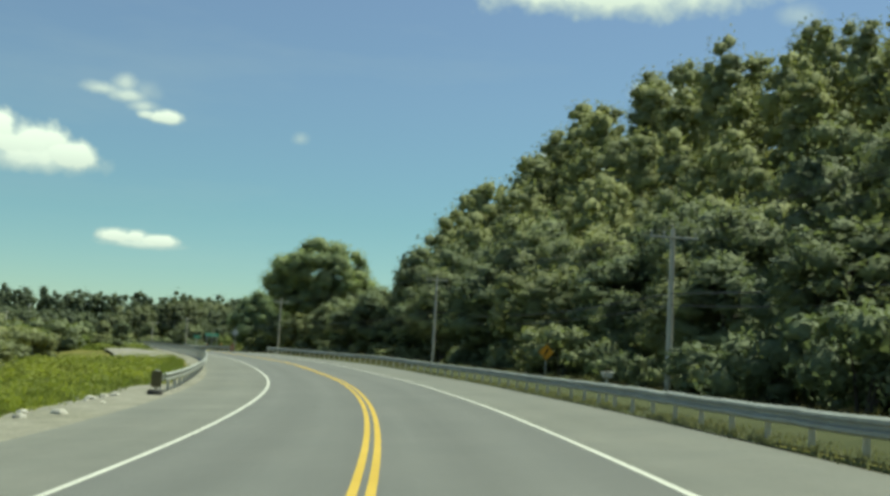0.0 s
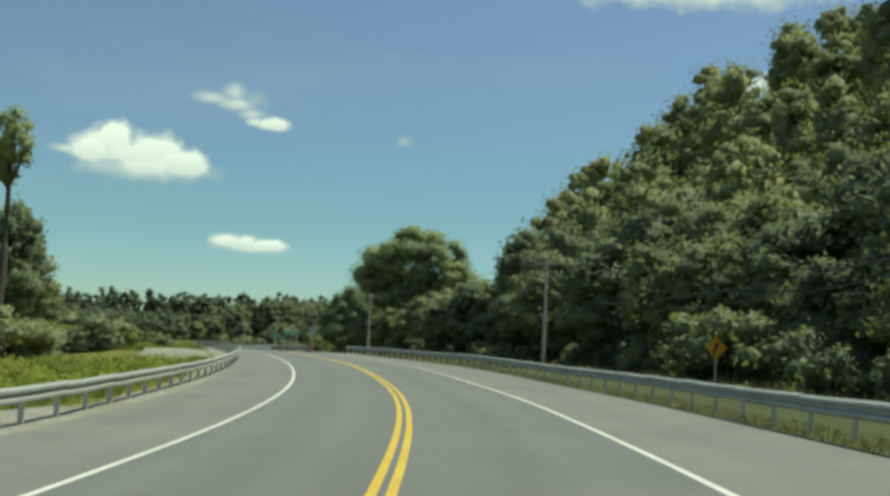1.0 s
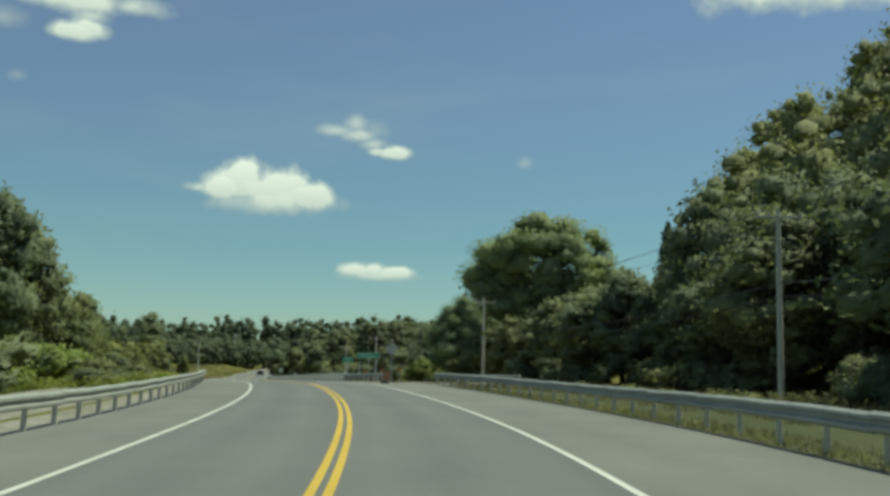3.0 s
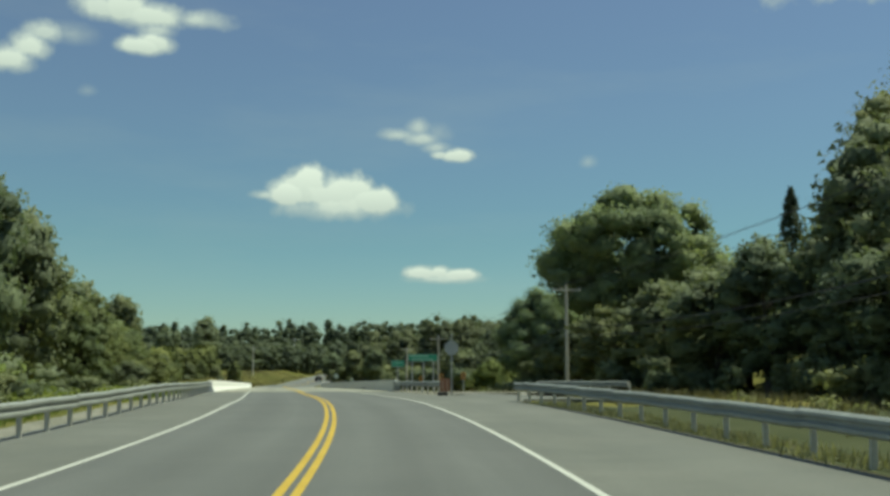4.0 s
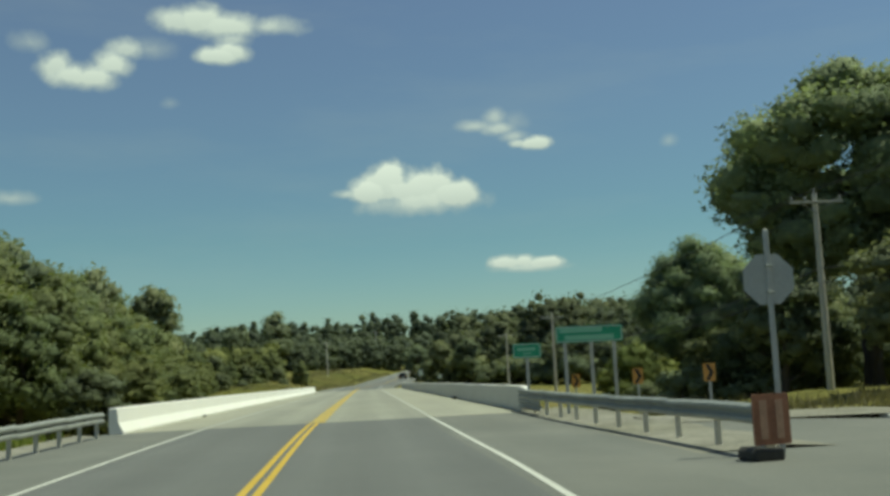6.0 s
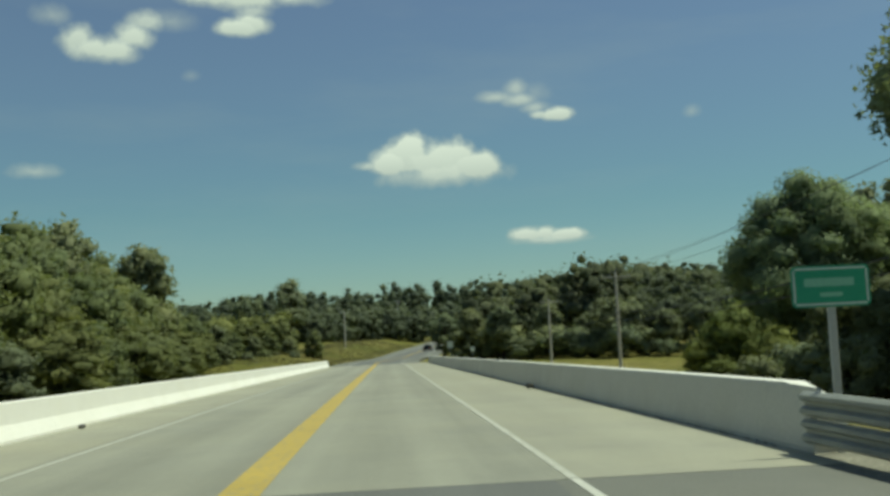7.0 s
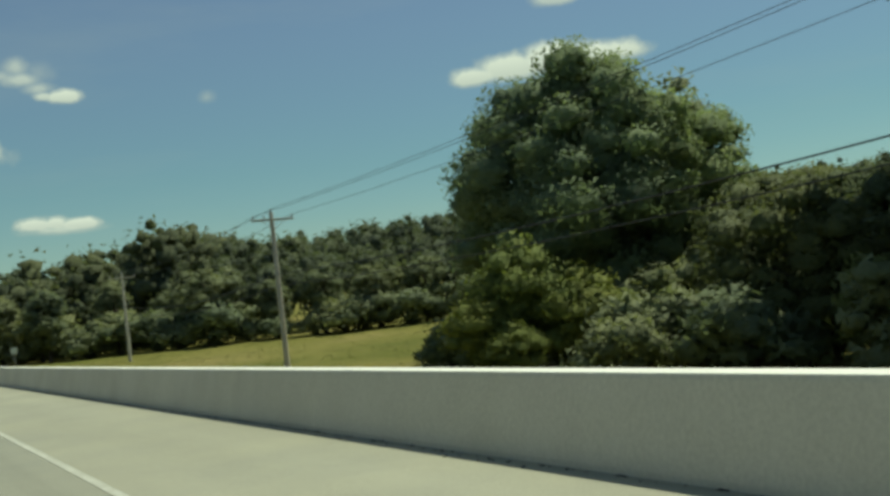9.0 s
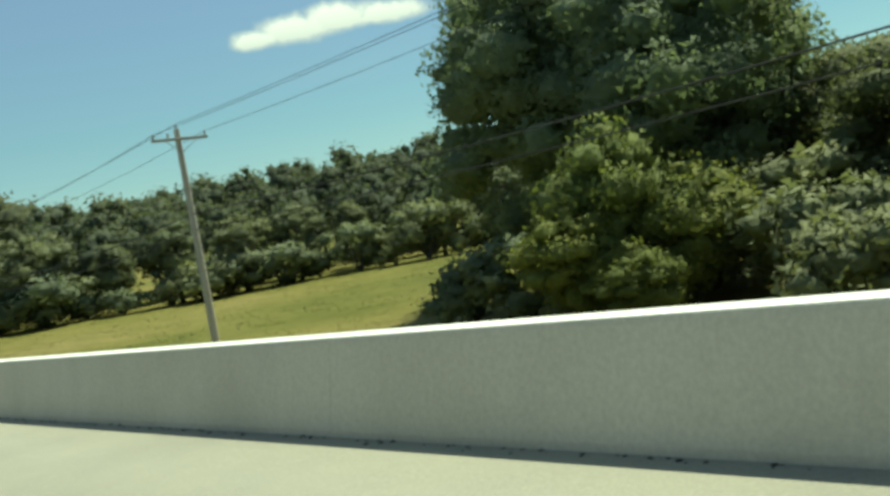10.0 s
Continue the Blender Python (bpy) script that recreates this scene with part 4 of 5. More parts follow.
stop_sign(138.2, 7.65, 2.57, -6)
green_sign(157.8, 7.2, 2.02, 0.98, 0.5, (0.0,), 0, [(-0.02, 0.05, 0.62, 0.1), (0.0, -0.1, 0.28, 0.05)], "small green guide sign with pale lettering on one post")
green_sign(153.8, 8.48, 2.37, 2.06, 0.5, (-0.75, 0.05, 0.75), 0, [(-0.25, 0.12, 1.3, 0.14), (0.0, -0.1, 1.5, 0.14)], "wide green guide sign on three posts beside the junction")
chevron_sign(159.6, 9.2, 0.9, 0)
chevron_sign(152.8, 9.62, 1.05, -8)
chevron_sign(149.0, 10.45, 1.1, -16)


def utility_box(s, d):
    """A small white box on a short post just behind the guardrail."""
    root = tagged(new("utility_box"), "small pale grey metal utility box on a post behind the guardrail", "utility box")
    root.matrix_world = upright(s, d, 0, 0)
    bm = bmesh.new()
    made = bmesh.ops.create_cube(bm, size=1.0, matrix=pose(0, 0, 0.86) @ Matrix.Diagonal((0.36, 0.3, 0.17, 1)))
    for v in made["verts"]:
        if v.co.z < 0.86:
            v.co.x *= 0.78
    bmesh.ops.bevel(bm, geom=list(bm.edges), offset=0.02, segments=2, affect="EDGES")
    part("body", bm, BOX_GREY, root)
    bm = bmesh.new()
    box(bm, (0.41, 0.35, 0.04), pose(0, 0, 0.965), 0.012)
    part("lid", bm, BOX_GREY, root)
    bm = bmesh.new()
    box(bm, (0.09, 0.09, 1.3), pose(0, 0, 0.1), 0.01)
    part("post", bm, POST_WOOD, root)


utility_box(33.6, 8.1)


def drain_block(s, d, size=1.0):
    root = tagged(new("drain_block"), "dark rubber-like block lying at the foot of the bridge wall", "drain block")
    root.matrix_world = Matrix.Translation(at(s, d)) @ Matrix.Rotation(head(s), 4, "Z")
    bm = bmesh.new()
    box(bm, (0.2 * size, 0.5 * size, 0.16 * size), pose(0, 0, 0.08 * size), 0.035 * size)
    part("block", bm, DARK_RUBBER, root)


def concrete_slab(s, d):
    root = tagged(new("concrete_slab"), "broken white concrete slab lying at the side road's edge", "concrete slab")
    root.matrix_world = upright(s, d, -0.2, 20)
    bm = bmesh.new()
    box(bm, (1.15, 0.5, 0.2), pose(0, 0, 0.06, 4, 3, 0), 0.04)
    for v in bm.verts:
        v.co += Vector((0.05 * math.sin(9 * v.co.y), 0.05 * math.sin(7 * v.co.x), 0))
    part("slab", bm, PARAPET, root)


concrete_slab(146.3, 14.1)
drain_block(180.8, 6.66)
drain_block(171.0, -5.62, 0.55)


def gutter_grit():
    """Dark grit and crumbs swept against the foot of the wall."""
    rng = np.random.default_rng(61)
    bv, bf = BALLS[1]
    V, F = [], []
    for k in range(520):
        s = 159 + 60 * rng.uniform() ** 1.1
        drift = 0.5 + 0.5 * math.sin(s * 0.9) * math.sin(s * 0.37 + 1)
        r = rng.uniform(0.005, 0.02)
        c = np.array(at(s, 6.92 - abs(rng.normal()) * (0.02 + 0.07 * drift), 0.2 * r))
        F.append(bf + len(V) * len(bv))
        V.append(bv * r * np.array([1.4, 1.4, 0.6]) + c)
    ob = new("gutter_grit", mesh_of("gutter_grit", np.concatenate(V), np.concatenate(F), DARK_RUBBER))
    tagged(ob, "dark grit and crumbs along the foot of the bridge wall", "grit", kind="stuff")


def small_white_sign(s, d, zc, w, h):
    root = tagged(new("small_sign"), "small white sign board on a metal post past the bridge", "road sign", "road signs")
    root.matrix_world = stand(s, d, 0, 0)
    sign_post(root, zc + h * 0.4)
    bm = bmesh.new()
    plate(bm, rounded(w, h, 0.04, 3), 0.004, pose(0, 0, zc))
    part("panel", bm, SIGN_WHITE, root)


small_white_sign(286.0, 10.3, 2.4, 0.75, 0.9)
small_white_sign(283.5, 13.2, 2.0, 0.6, 0.6)


def car(s, d):
    """A small dark saloon far up the road."""
    root = tagged(new("car"), "small dark saloon car far up the road", "car")
    root.matrix_world = Matrix.Translation(at(s, d)) @ Matrix.Rotation(head(s), 4, "Z")
    bm = bmesh.new()
    box(bm, (1.78, 4.4, 0.62), pose(0, 0, 0.6), 0.14)
    part("body", bm, CAR_PAINT, root)
    bm = bmesh.new()
    made = bmesh.ops.create_cube(bm, size=1.0, matrix=pose(0, -0.2, 1.12) @ Matrix.Diagonal((1.6, 2.5, 0.56, 1)))
    for v in made["verts"]:
        if v.co.z > 1.1:
            v.co.x *= 0.8
            v.co.y = -0.2 + (v.co.y + 0.2) * 0.62
    bmesh.ops.bevel(bm, geom=list(bm.edges), offset=0.06, segments=2, affect="EDGES")
    part("cabin", bm, CAR_GLASS, root)
    for x in (-0.78, 0.78):
        for y in (-1.35, 1.4):
            bm = bmesh.new()
            tube(bm, [(x - 0.1, y, 0.32), (x + 0.1, y, 0.32)], [0.32, 0.32], 16)
            wheel = part("wheel", bm, DARK_RUBBER, root)
            bm = bmesh.new()
            side = 1 if x > 0 else -1
            tube(bm, [(x + side * 0.09, y, 0.32), (x + side * 0.108, y, 0.32)], [0.2, 0.17], 12)
            part("rim", bm, STEEL, wheel)
        bm = bmesh.new()
        box(bm, (0.3, 0.04, 0.14), pose(x * 0.85, -2.2, 0.72), 0.01)
        part("tail_light", bm, RED_LENS, root)


car(372, 1.7)


# ---------------------------------------------------------------- plants
def leaf_cards(rng, centres, normals, size, aspect=0.75, wild=0.55):
    """Numpy triangles, one small spray of leaves each, facing roughly outwards; with normals softened towards the clump's own."""
    n = len(centres)
    nrm = normals * (1 - wild) + rng.normal(size=(n, 3)) * wild * 0.8
    nrm /= np.linalg.norm(nrm, axis=1)[:, None] + 1e-9
    nrm[(nrm * normals).sum(1) < 0] *= -1
    ref = rng.normal(size=(n, 3))
    u = np.cross(nrm, ref)
    u /= np.linalg.norm(u, axis=1)[:, None] + 1e-9
    v = np.cross(nrm, u)
    sz = size * rng.uniform(0.6, 1.35, n)[:, None]
    u, v = u * sz / 2, v * sz * aspect / 2
    j = lambda: rng.uniform(0.6, 1.25, (n, 1))
    verts = np.stack([centres - u * j() - v * 0.6 * j(), centres + u * j() - v * 0.3 * j(), centres + u * rng.uniform(-0.5, 0.5, (n, 1)) + v * j()], 1).reshape(-1, 3)
    soft = normals * 0.9 + nrm * 0.14
    soft /= np.linalg.norm(soft, axis=1)[:, None] + 1e-9
    return verts, np.arange(n * 3).reshape(-1, 3), np.repeat(soft, 3, 0)


def fast_mesh(name, verts, faces, mat, normals=None):
    """A mesh from numpy arrays; faces is one array or a list of arrays of different widths."""
    me = bpy.data.meshes.new(name)
    groups = faces if isinstance(faces, list) else [faces]
    loops = np.concatenate([f.ravel() for f in groups])
    counts = np.concatenate([np.full(len(f), f.shape[1]) for f in groups])
    me.vertices.add(len(verts))
    me.vertices.foreach_set("co", np.ascontiguousarray(verts, np.float32).ravel())
    me.loops.add(len(loops))
    me.loops.foreach_set("vertex_index", np.ascontiguousarray(loops, np.int32))
    me.polygons.add(len(counts))
    me.polygons.foreach_set("loop_start", np.ascontiguousarray(np.cumsum(counts) - counts, np.int32))
    me.materials.append(mat)
    me.update(calc_edges=True)
    if normals is not None:
        me.polygons.foreach_set("use_smooth", np.ones(len(counts), bool))
        me.normals_split_custom_set_from_vertices(normals.astype(np.float32))
    return me


def ball_mesh(level):
    bm = bmesh.new()
    bmesh.ops.create_icosphere(bm, subdivisions=level, radius=1.0)
    v = np.array([tuple(q.co) for q in bm.verts])
    f = np.array([[q.index for q in p.verts] for p in bm.faces])
    bm.free()
    return v, f


BALLS = {k: ball_mesh(k) for k in (1, 2)}


def leaf_masses(rng, L, R, heart, level, size=0.66):
    """The dense inner leaf mass of every lobe: a knobbly closed lump."""
    bv, bf = BALLS[level]
    n, k = len(L), len(bv)
    bumps = rng.uniform(0.6, 1.12, (n, k, 1))
    squash = rng.uniform(0.75, 1.15, (n, 1, 3)) * np.array([1.05, 1.05, 0.85])
    verts = L[:, None, :] + bv[None] * bumps * squash * (R[:, None, None] * size)
    out = verts - heart
    out /= np.linalg.norm(out, axis=2, keepdims=True) + 1e-9
    nrm = bv[None] * 0.65 + out * 0.4 + rng.normal(size=(n, k, 3)) * 0.16
    nrm /= np.linalg.norm(nrm, axis=2, keepdims=True)
    faces = bf[None] + (np.arange(n) * k)[:, None, None]
    return verts.reshape(-1, 3), faces.reshape(-1, 3), nrm.reshape(-1, 3)


def join_leaves(cards, masses):
    v, f, s = cards
    v2, f2, s2 = masses
    return np.concatenate([v, v2]), [f, f2 + len(v)], np.concatenate([s, s2])


def ball_points(rng, n):
    p = rng.normal(size=(n, 3))
    return p / np.linalg.norm(p, axis=1)[:, None]


def crown_points(rng, height, radius, base, lobes, cards, lobe_size, taper=0.0, spread=0.79):
    """Clump centres on many small lobes that fill an uneven crown."""
    cz, hz = (height + base) / 2, (height - base) / 2
    L = ball_points(rng, lobes) * (rng.uniform(0.25, 1.0, lobes)[:, None] ** 0.5) * spread
    wide = 1 - taper * (L[:, 2] + 1) / 2
    swell = 1 + 0.18 * np.sin(3 * np.arctan2(L[:, 1], L[:, 0]) + rng.uniform(0, 6))
    L = np.stack([L[:, 0] * radius * wide * swell, L[:, 1] * radius * wide * swell, cz + L[:, 2] * hz * rng.uniform(0.9, 1.06, lobes)], 1)
    R = lobe_size * rng.uniform(0.8, 1.4, lobes) * 1.1
    idx = rng.choice(lobes, cards, p=R ** 2 / (R ** 2).sum())
    nrm = ball_points(rng, cards)
    rad = R[idx] * rng.uniform(0.5, 1.0, cards)
    pts = L[idx] + nrm * rad[:, None] * np.array([1.05, 1.05, 0.88])
    out = pts - np.array([0, 0, cz - hz * 0.25])
    out /= np.linalg.norm(out, axis=1)[:, None] + 1e-9
    keep = (nrm * out).sum(1) > -0.45
    nrm = nrm * 0.75 + out * 0.4
    nrm /= np.linalg.norm(nrm, axis=1)[:, None]
    return pts[keep], nrm[keep], L, R, np.array([0, 0, cz - hz * 0.25])


def make_tree(seed, height, radius, base, lobes, cards, lobe_size, card, mat, label, taper=0.0, level=1, name="tree", category="tree"):
    """A tree at the origin: tapered trunk, limbs to the lobes, a crown of leaf clumps."""
    rng = np.random.default_rng(seed)
    root = tagged(new(name), label, category, "roadside trees")
    pts, nrm, L, R, heart = crown_points(rng, height, radius, base, lobes, cards, lobe_size, taper)
    bm = bmesh.new()
    top = height * 0.72
    bend = rng.uniform(-0.3, 0.3, 2)
    spine = [(bend[0] * math.sin(k * 1.3), bend[1] * math.sin(k * 1.1 + 1), -0.8 + (top + 0.8) * k / 5) for k in range(6)]
    r0 = 0.024 * height
    tube(bm, spine, [r0 * 1.25, r0, r0 * 0.85, r0 * 0.65, r0 * 0.45, r0 * 0.2], 9)
    part("trunk", bm, BARK, root)
    for q in L[np.argsort(L[:, 2])][:: max(1, lobes // 9)]:
        z0 = max(base * 0.7, min(q[2] - np.hypot(q[0], q[1]) * 0.6, top * 0.9))
        start = Vector((0, 0, z0))
        end = Vector(q)
        midp = start.lerp(end, 0.55) + Vector((0, 0, -0.25))
        bm = bmesh.new()
        tube(bm, [start, midp, end], [r0 * 0.4, r0 * 0.24, r0 * 0.08], 6)
        part("limb", bm, BARK, root)
    v, f, soft = join_leaves(leaf_cards(rng, pts, nrm, card), leaf_masses(rng, L, R, heart, level))
    crown = new("crown", fast_mesh("crown", v, f, mat, soft))
    crown.parent = root
    return root


def make_cedar(seed, height, radius, cards, label):
    rng = np.random.default_rng(seed)
    root = tagged(new("cedar"), label, "conifer", "roadside trees")
    bm = bmesh.new()
    tube(bm, [(0, 0, -0.6), (0, 0, height * 0.5), (0, 0, height * 0.96)], [0.2, 0.12, 0.03], 8)
    part("trunk", bm, BARK, root)
    z = rng.uniform(0.04, 1.0, cards) ** 1.2
    ang = rng.uniform(0, math.tau, cards)
    prof = (1 - z) ** 0.75 * (0.85 + 0.25 * np.sin(ang * 5 + z * 21))
    r = radius * prof * rng.uniform(0.6, 1.05, cards)
    pts = np.stack([r * np.cos(ang), r * np.sin(ang), z * height], 1)
    nrm = np.stack([np.cos(ang), np.sin(ang), np.full(cards, 0.6)], 1)
    nrm /= np.linalg.norm(nrm, axis=1)[:, None]
    v, f, soft = leaf_cards(rng, pts, nrm, 0.5, 0.5)
    crown = new("crown", fast_mesh("crown", v, f, LEAF_DARK, soft))
    crown.parent = root
    return root


def make_bush(seed, height, radius, lobes, cards, card, mat, label, name="bush"):
    rng = np.random.default_rng(seed)
    root = tagged(new(name), label, "bush", "bushes")
    pts, nrm, L, R, heart = crown_points(rng, height, radius, 0.0, lobes, cards, radius * 0.27)
    pts[:, 2] = np.abs(pts[:, 2])
    for q in L[:5]:
        bm = bmesh.new()
        tube(bm, [(0, 0, -0.3), (q[0] * 0.4, q[1] * 0.4, q[2] * 0.5), tuple(q)], [0.06, 0.04, 0.015], 6)
        part("stem", bm, BARK, root)
    L[:, 2] = np.maximum(L[:, 2], R * 0.4)
    v, f, soft = join_leaves(leaf_cards(rng, pts, nrm, card), leaf_masses(rng, L, R, heart, 1))
    crown = new("foliage", fast_mesh("foliage", v, f, mat, soft))
    crown.parent = root
    return root


BROAD = [
    make_tree(11, 16.0, 5.0, 1.2, 88, 5600, 1.1, 0.5, LEAF, "tall leafy deciduous tree in the roadside woods"),
    make_tree(12, 16.0, 4.4, 0.8, 80, 5200, 1.08, 0.5, LEAF, "tall leafy deciduous tree in the roadside woods", 0.3),
    make_tree(13, 16.0, 5.6, 0.6, 94, 5600, 1.12, 0.5, LEAF, "tall leafy deciduous tree in the roadside woods", 0.1),
    make_tree(14, 16.0, 4.8, 0.4, 84, 5400, 1.1, 0.5, LEAF, "tall leafy deciduous tree in the roadside woods", 0.45),
    make_tree(15, 16.0, 5.2, 2.2, 68, 5500, 1.08, 0.5, LEAF, "tall leafy deciduous tree with an open crown", 0.1),
]
CREEKSIDE = [
    make_tree(22, 16.0, 5.2, 0.5, 88, 5700, 1.12, 0.48, LEAF_CREEK, "leafy yellowish-green tree beside the creek", 0.2),
    make_tree(23, 16.0, 4.9, 0.4, 84, 5700, 1.12, 0.48, LEAF_CREEK, "leafy yellowish-green tree beside the creek", 0.4),
]
TALL = make_tree(24, 32.5, 3.9, 20.5, 34, 2600, 0.95, 0.5, LEAF_LIFTED, "very tall thin tree with a high sparse crown", 0.15)
OAK = make_tree(16, 25.0, 10.8, 6.0, 200, 46000, 1.6, 0.44, LEAF_LIFTED, "great spreading oak behind the utility pole", 0.12, 2)
GREAT = make_tree(17, 18.2, 9.7, 0.3, 260, 90000, 1.25, 0.3, LEAF_LIFTED, "great round leafy tree at the edge of the meadow", 0.05, 2)
SCRUB = [make_tree(18, 9.0, 4.4, 0.2, 90, 15000, 0.85, 0.25, LEAF_SHADED, "small dense leafy tree beside the bridge", 0.15), make_tree(19, 9.0, 4.8, 0.1, 96, 15000, 0.82, 0.25, LEAF_SHADED, "small dense leafy tree beside the bridge", 0.05)]
VINES = make_bush(34, 6.6, 2.9, 84, 8400, 0.27, VINE_LEAF, "tall mass of yellow-green vines over shrubs", "vine_thicket")
for k, t in enumerate(BROAD):
    t.matrix_world = pose(150 + 15 * k, -200, 30)
CEDAR = make_cedar(21, 11.0, 2.5, 3200, "dark pointed cedar standing among leafy trees")
BUSH = [make_bush(31, 2.6, 2.1, 26, 1600, 0.3, LEAF, "dense dark green bush on the bank"), make_bush(32, 2.2, 2.3, 28, 1600, 0.3, LEAF_BRIGHT, "bright yellow-green shrub behind the guardrail"),
        make_bush(33, 3.2, 2.0, 26, 1600, 0.3, LEAF, "dense dark green bush on the bank")]
used = set()


def plant(proto, s, d, scale, turn=None, wide=1.0, sink=0.0, xy=None, z=None):
    """Sets a tree or bush on the ground; the first use of a prototype moves it, later ones copy it."""
    if xy is None:
        x, y = sheet_point(s, d)
        zz = ground_z(s, d) if z is None else z
    else:
        x, y = xy
        zz = z
    m = pose(x, y, zz - sink, 0, 0, random.uniform(0, 360) if turn is None else turn) @ Matrix.Diagonal((scale * wide, scale * wide, scale, 1))
    if proto.name not in used:
        used.add(proto.name)
        proto.matrix_world = m
        return proto
    ob = copy_thing(proto, m)
    ob.matrix_basis = m
    return ob


random.seed(5)


def wood_edge(s):
    return float(np.interp(s, [-60, 0, 50, 64, 100, 114, 140, 172, 190, 200], [14, 15, 19.5, 20, 25, 29.5, 30, 27, 25, 24]))


HILL, MEADOW_WOOD, CREEK_WOOD = [], [], []      # crowns behind the front rows: x, y, z, height, radius
# wooded hill on the right
for row, (off, gap, lo, hi) in enumerate(((1.0, 5.0, 7.5, 12.0), (6.5, 6.0, 12, 17), (13, 6.5, 14, 19), (21, 6.0, 14, 19), (29, 6.5, 14, 19), (38, 7.0, 14, 19), (48, 7.5, 14, 19), (59, 8, 14, 19), (71, 9, 14, 19), (84, 10, 13, 18))):
    s = -36.0 + row * 1.7
    while s < (168 if row < 2 else 178):
        d = wood_edge(s) + off + random.uniform(-2.0, 2.0)
        spot = sheet_point(s, d)
        if not in_mouth(s, d, 3.0) and not (row > 1 and spot[0] < -5 and spot[1] > 168):
            h = random.uniform(lo, hi) * (1.0 + (0.24 * sstep(85, 110, s) if spot[0] > -7 else 0.0))
            if spot[0] < -10:
                h = min(h, 12.0)
            if row < 2:
                plant(random.choice(BROAD), s, d, h / 16.0, wide=random.uniform(0.95, 1.25) * (1.25 if row == 0 else 1.0), sink=0.8 if row == 0 else 0.3)
            else:
                x, y = sheet_point(s, d)
                HILL.append((x, y, ground_z(s, d), h, random.uniform(4.2, 6.2)))
        s += gap * random.uniform(0.8, 1.25)
# low growth at the foot of the wood
s = -30.0
while s < 160:
    d = wood_edge(s) - 1.8 + random.uniform(-1.5, 1.2)
    if not in_mouth(s, d, 1.5):
        plant(random.choice((BUSH[0], BUSH[2], BUSH[0])), s, d, random.uniform(0.6, 1.3), wide=random.uniform(0.9, 1.3), sink=0.1)
    s += random.uniform(2.6, 5.0)
gutter_grit()
# pointed cedar, big oak and its neighbours past the junction
plant(CEDAR, 0, 0, 1.25, xy=(-11.6, 184.0), z=4.6)
plant(OAK, 0, 0, 1.035, wide=1.18, xy=(-29.5, 203), z=-2.4)
for x, y, z, h, w in ((-35, 193, -3, 11, 1.1), (-24, 190, -2, 14, 1.1), (-15, 192, -1, 14.6, 1.1), (-20, 206, -2, 17.5, 1.1), (-27, 189, -2, 10, 1.2), (-22, 181, -1, 11, 1.2), (-12, 200, 0, 15, 1.1), (-189.5, 371.6, -2, 20.5, 1.15), (-205.5, 374.2, -2, 18.2, 0.8)):
    plant(random.choice(BROAD), 0, 0, h / 16, wide=w, xy=(x, y), z=z)
# great round tree at the meadow's edge
plant(GREAT, 0, 0, 0.97, wide=1.1, xy=(-45.0, 227.4), z=-4.2)
for x, y, k, w in ((-49.8, 219.6, 1.0, 0.92), (-51.6, 218.6, 0.62, 1.15), (-47.6, 219.2, 0.74, 1.15), (-50.6, 216.8, 0.4, 1.4)):
    plant(VINES, 0, 0, k, wide=w, xy=(x - 0.9, y - 2.2), z=-4.1)
for x, y, h, w in ((-33, 240, 10, 1.2), (-26, 246, 11, 1.2), (-36, 224, 9, 1.2), (-27, 233, 9.8, 1.2), (-30, 222, 8.5, 1.3), (-38, 217, 8.5, 1.2), (-41, 209, 7.6, 1.3), (-18, 242, 10, 1.2), (-44, 224, 7, 1.2), (-37, 201, 8, 1.2), (-34, 211, 9, 1.2)):
    plant(random.choice(SCRUB), 0, 0, h / 9, wide=w, xy=(x, y), z=-4.0)
plant(BROAD[2], 0, 0, 1.3, turn=40, wide=1.05, xy=(-37.8, 245.5), z=-4.2)
for x, y, k, w in ((-54, 224, 0.9, 1.2), (-46, 214, 1.3, 1.2), (-44, 206, 1.3, 1.2), (-48, 209, 1.0, 1.2), (-41, 200, 1.3, 1.2), (-37, 196, 1.3, 1.2), (-47, 227, 1.2, 1.2), (-42, 193, 1.1, 1.2), (-45.5, 221, 1.3, 1.4), (-43, 218.5, 1.4, 1.4), (-41, 214.5, 1.4, 1.4), (-48, 222.5, 1.3, 1.4), (-52.5, 221.5, 1.0, 1.4), (-39, 211, 1.4, 1.4)):
    plant(random.choice((BUSH[0], BUSH[2])), 0, 0, k, wide=w, xy=(x, y), z=-4.0)
# wood behind the meadow
for row in range(7):
    x = -112.0
    while x < 60:
        y = 300 - 0.18 * (x + 100) + row * 9 + random.uniform(-3, 3)
        h = random.uniform(8, 11)
        if row == 0 and x < -15:
            plant(random.choice(BROAD), 0, 0, h / 16, wide=random.uniform(1.0, 1.35), xy=(x, y), z=-4.2)
        else:
            MEADOW_WOOD.append((x, y, -4.2 + row * 1.4, h, random.uniform(4, 5.5)))
        x += random.uniform(5.5, 8.5)
x = -108.0
while x < -20:
    plant(random.choice((BUSH[0], BUSH[2])), 0, 0, random.uniform(0.7, 2.0), wide=random.uniform(1.0, 1.6), xy=(x, 297 - 0.18 * (x + 100) + random.uniform(-2, 2.5)), z=-4.1)
    x += random.uniform(2.2, 4.6)
# trees along the creek on the left
LINE = [(-58, 128), (-68, 146), (-82, 166), (-98, 190), (-116, 216), (-130, 238), (-143, 260), (-141, 282), (-128, 296)]


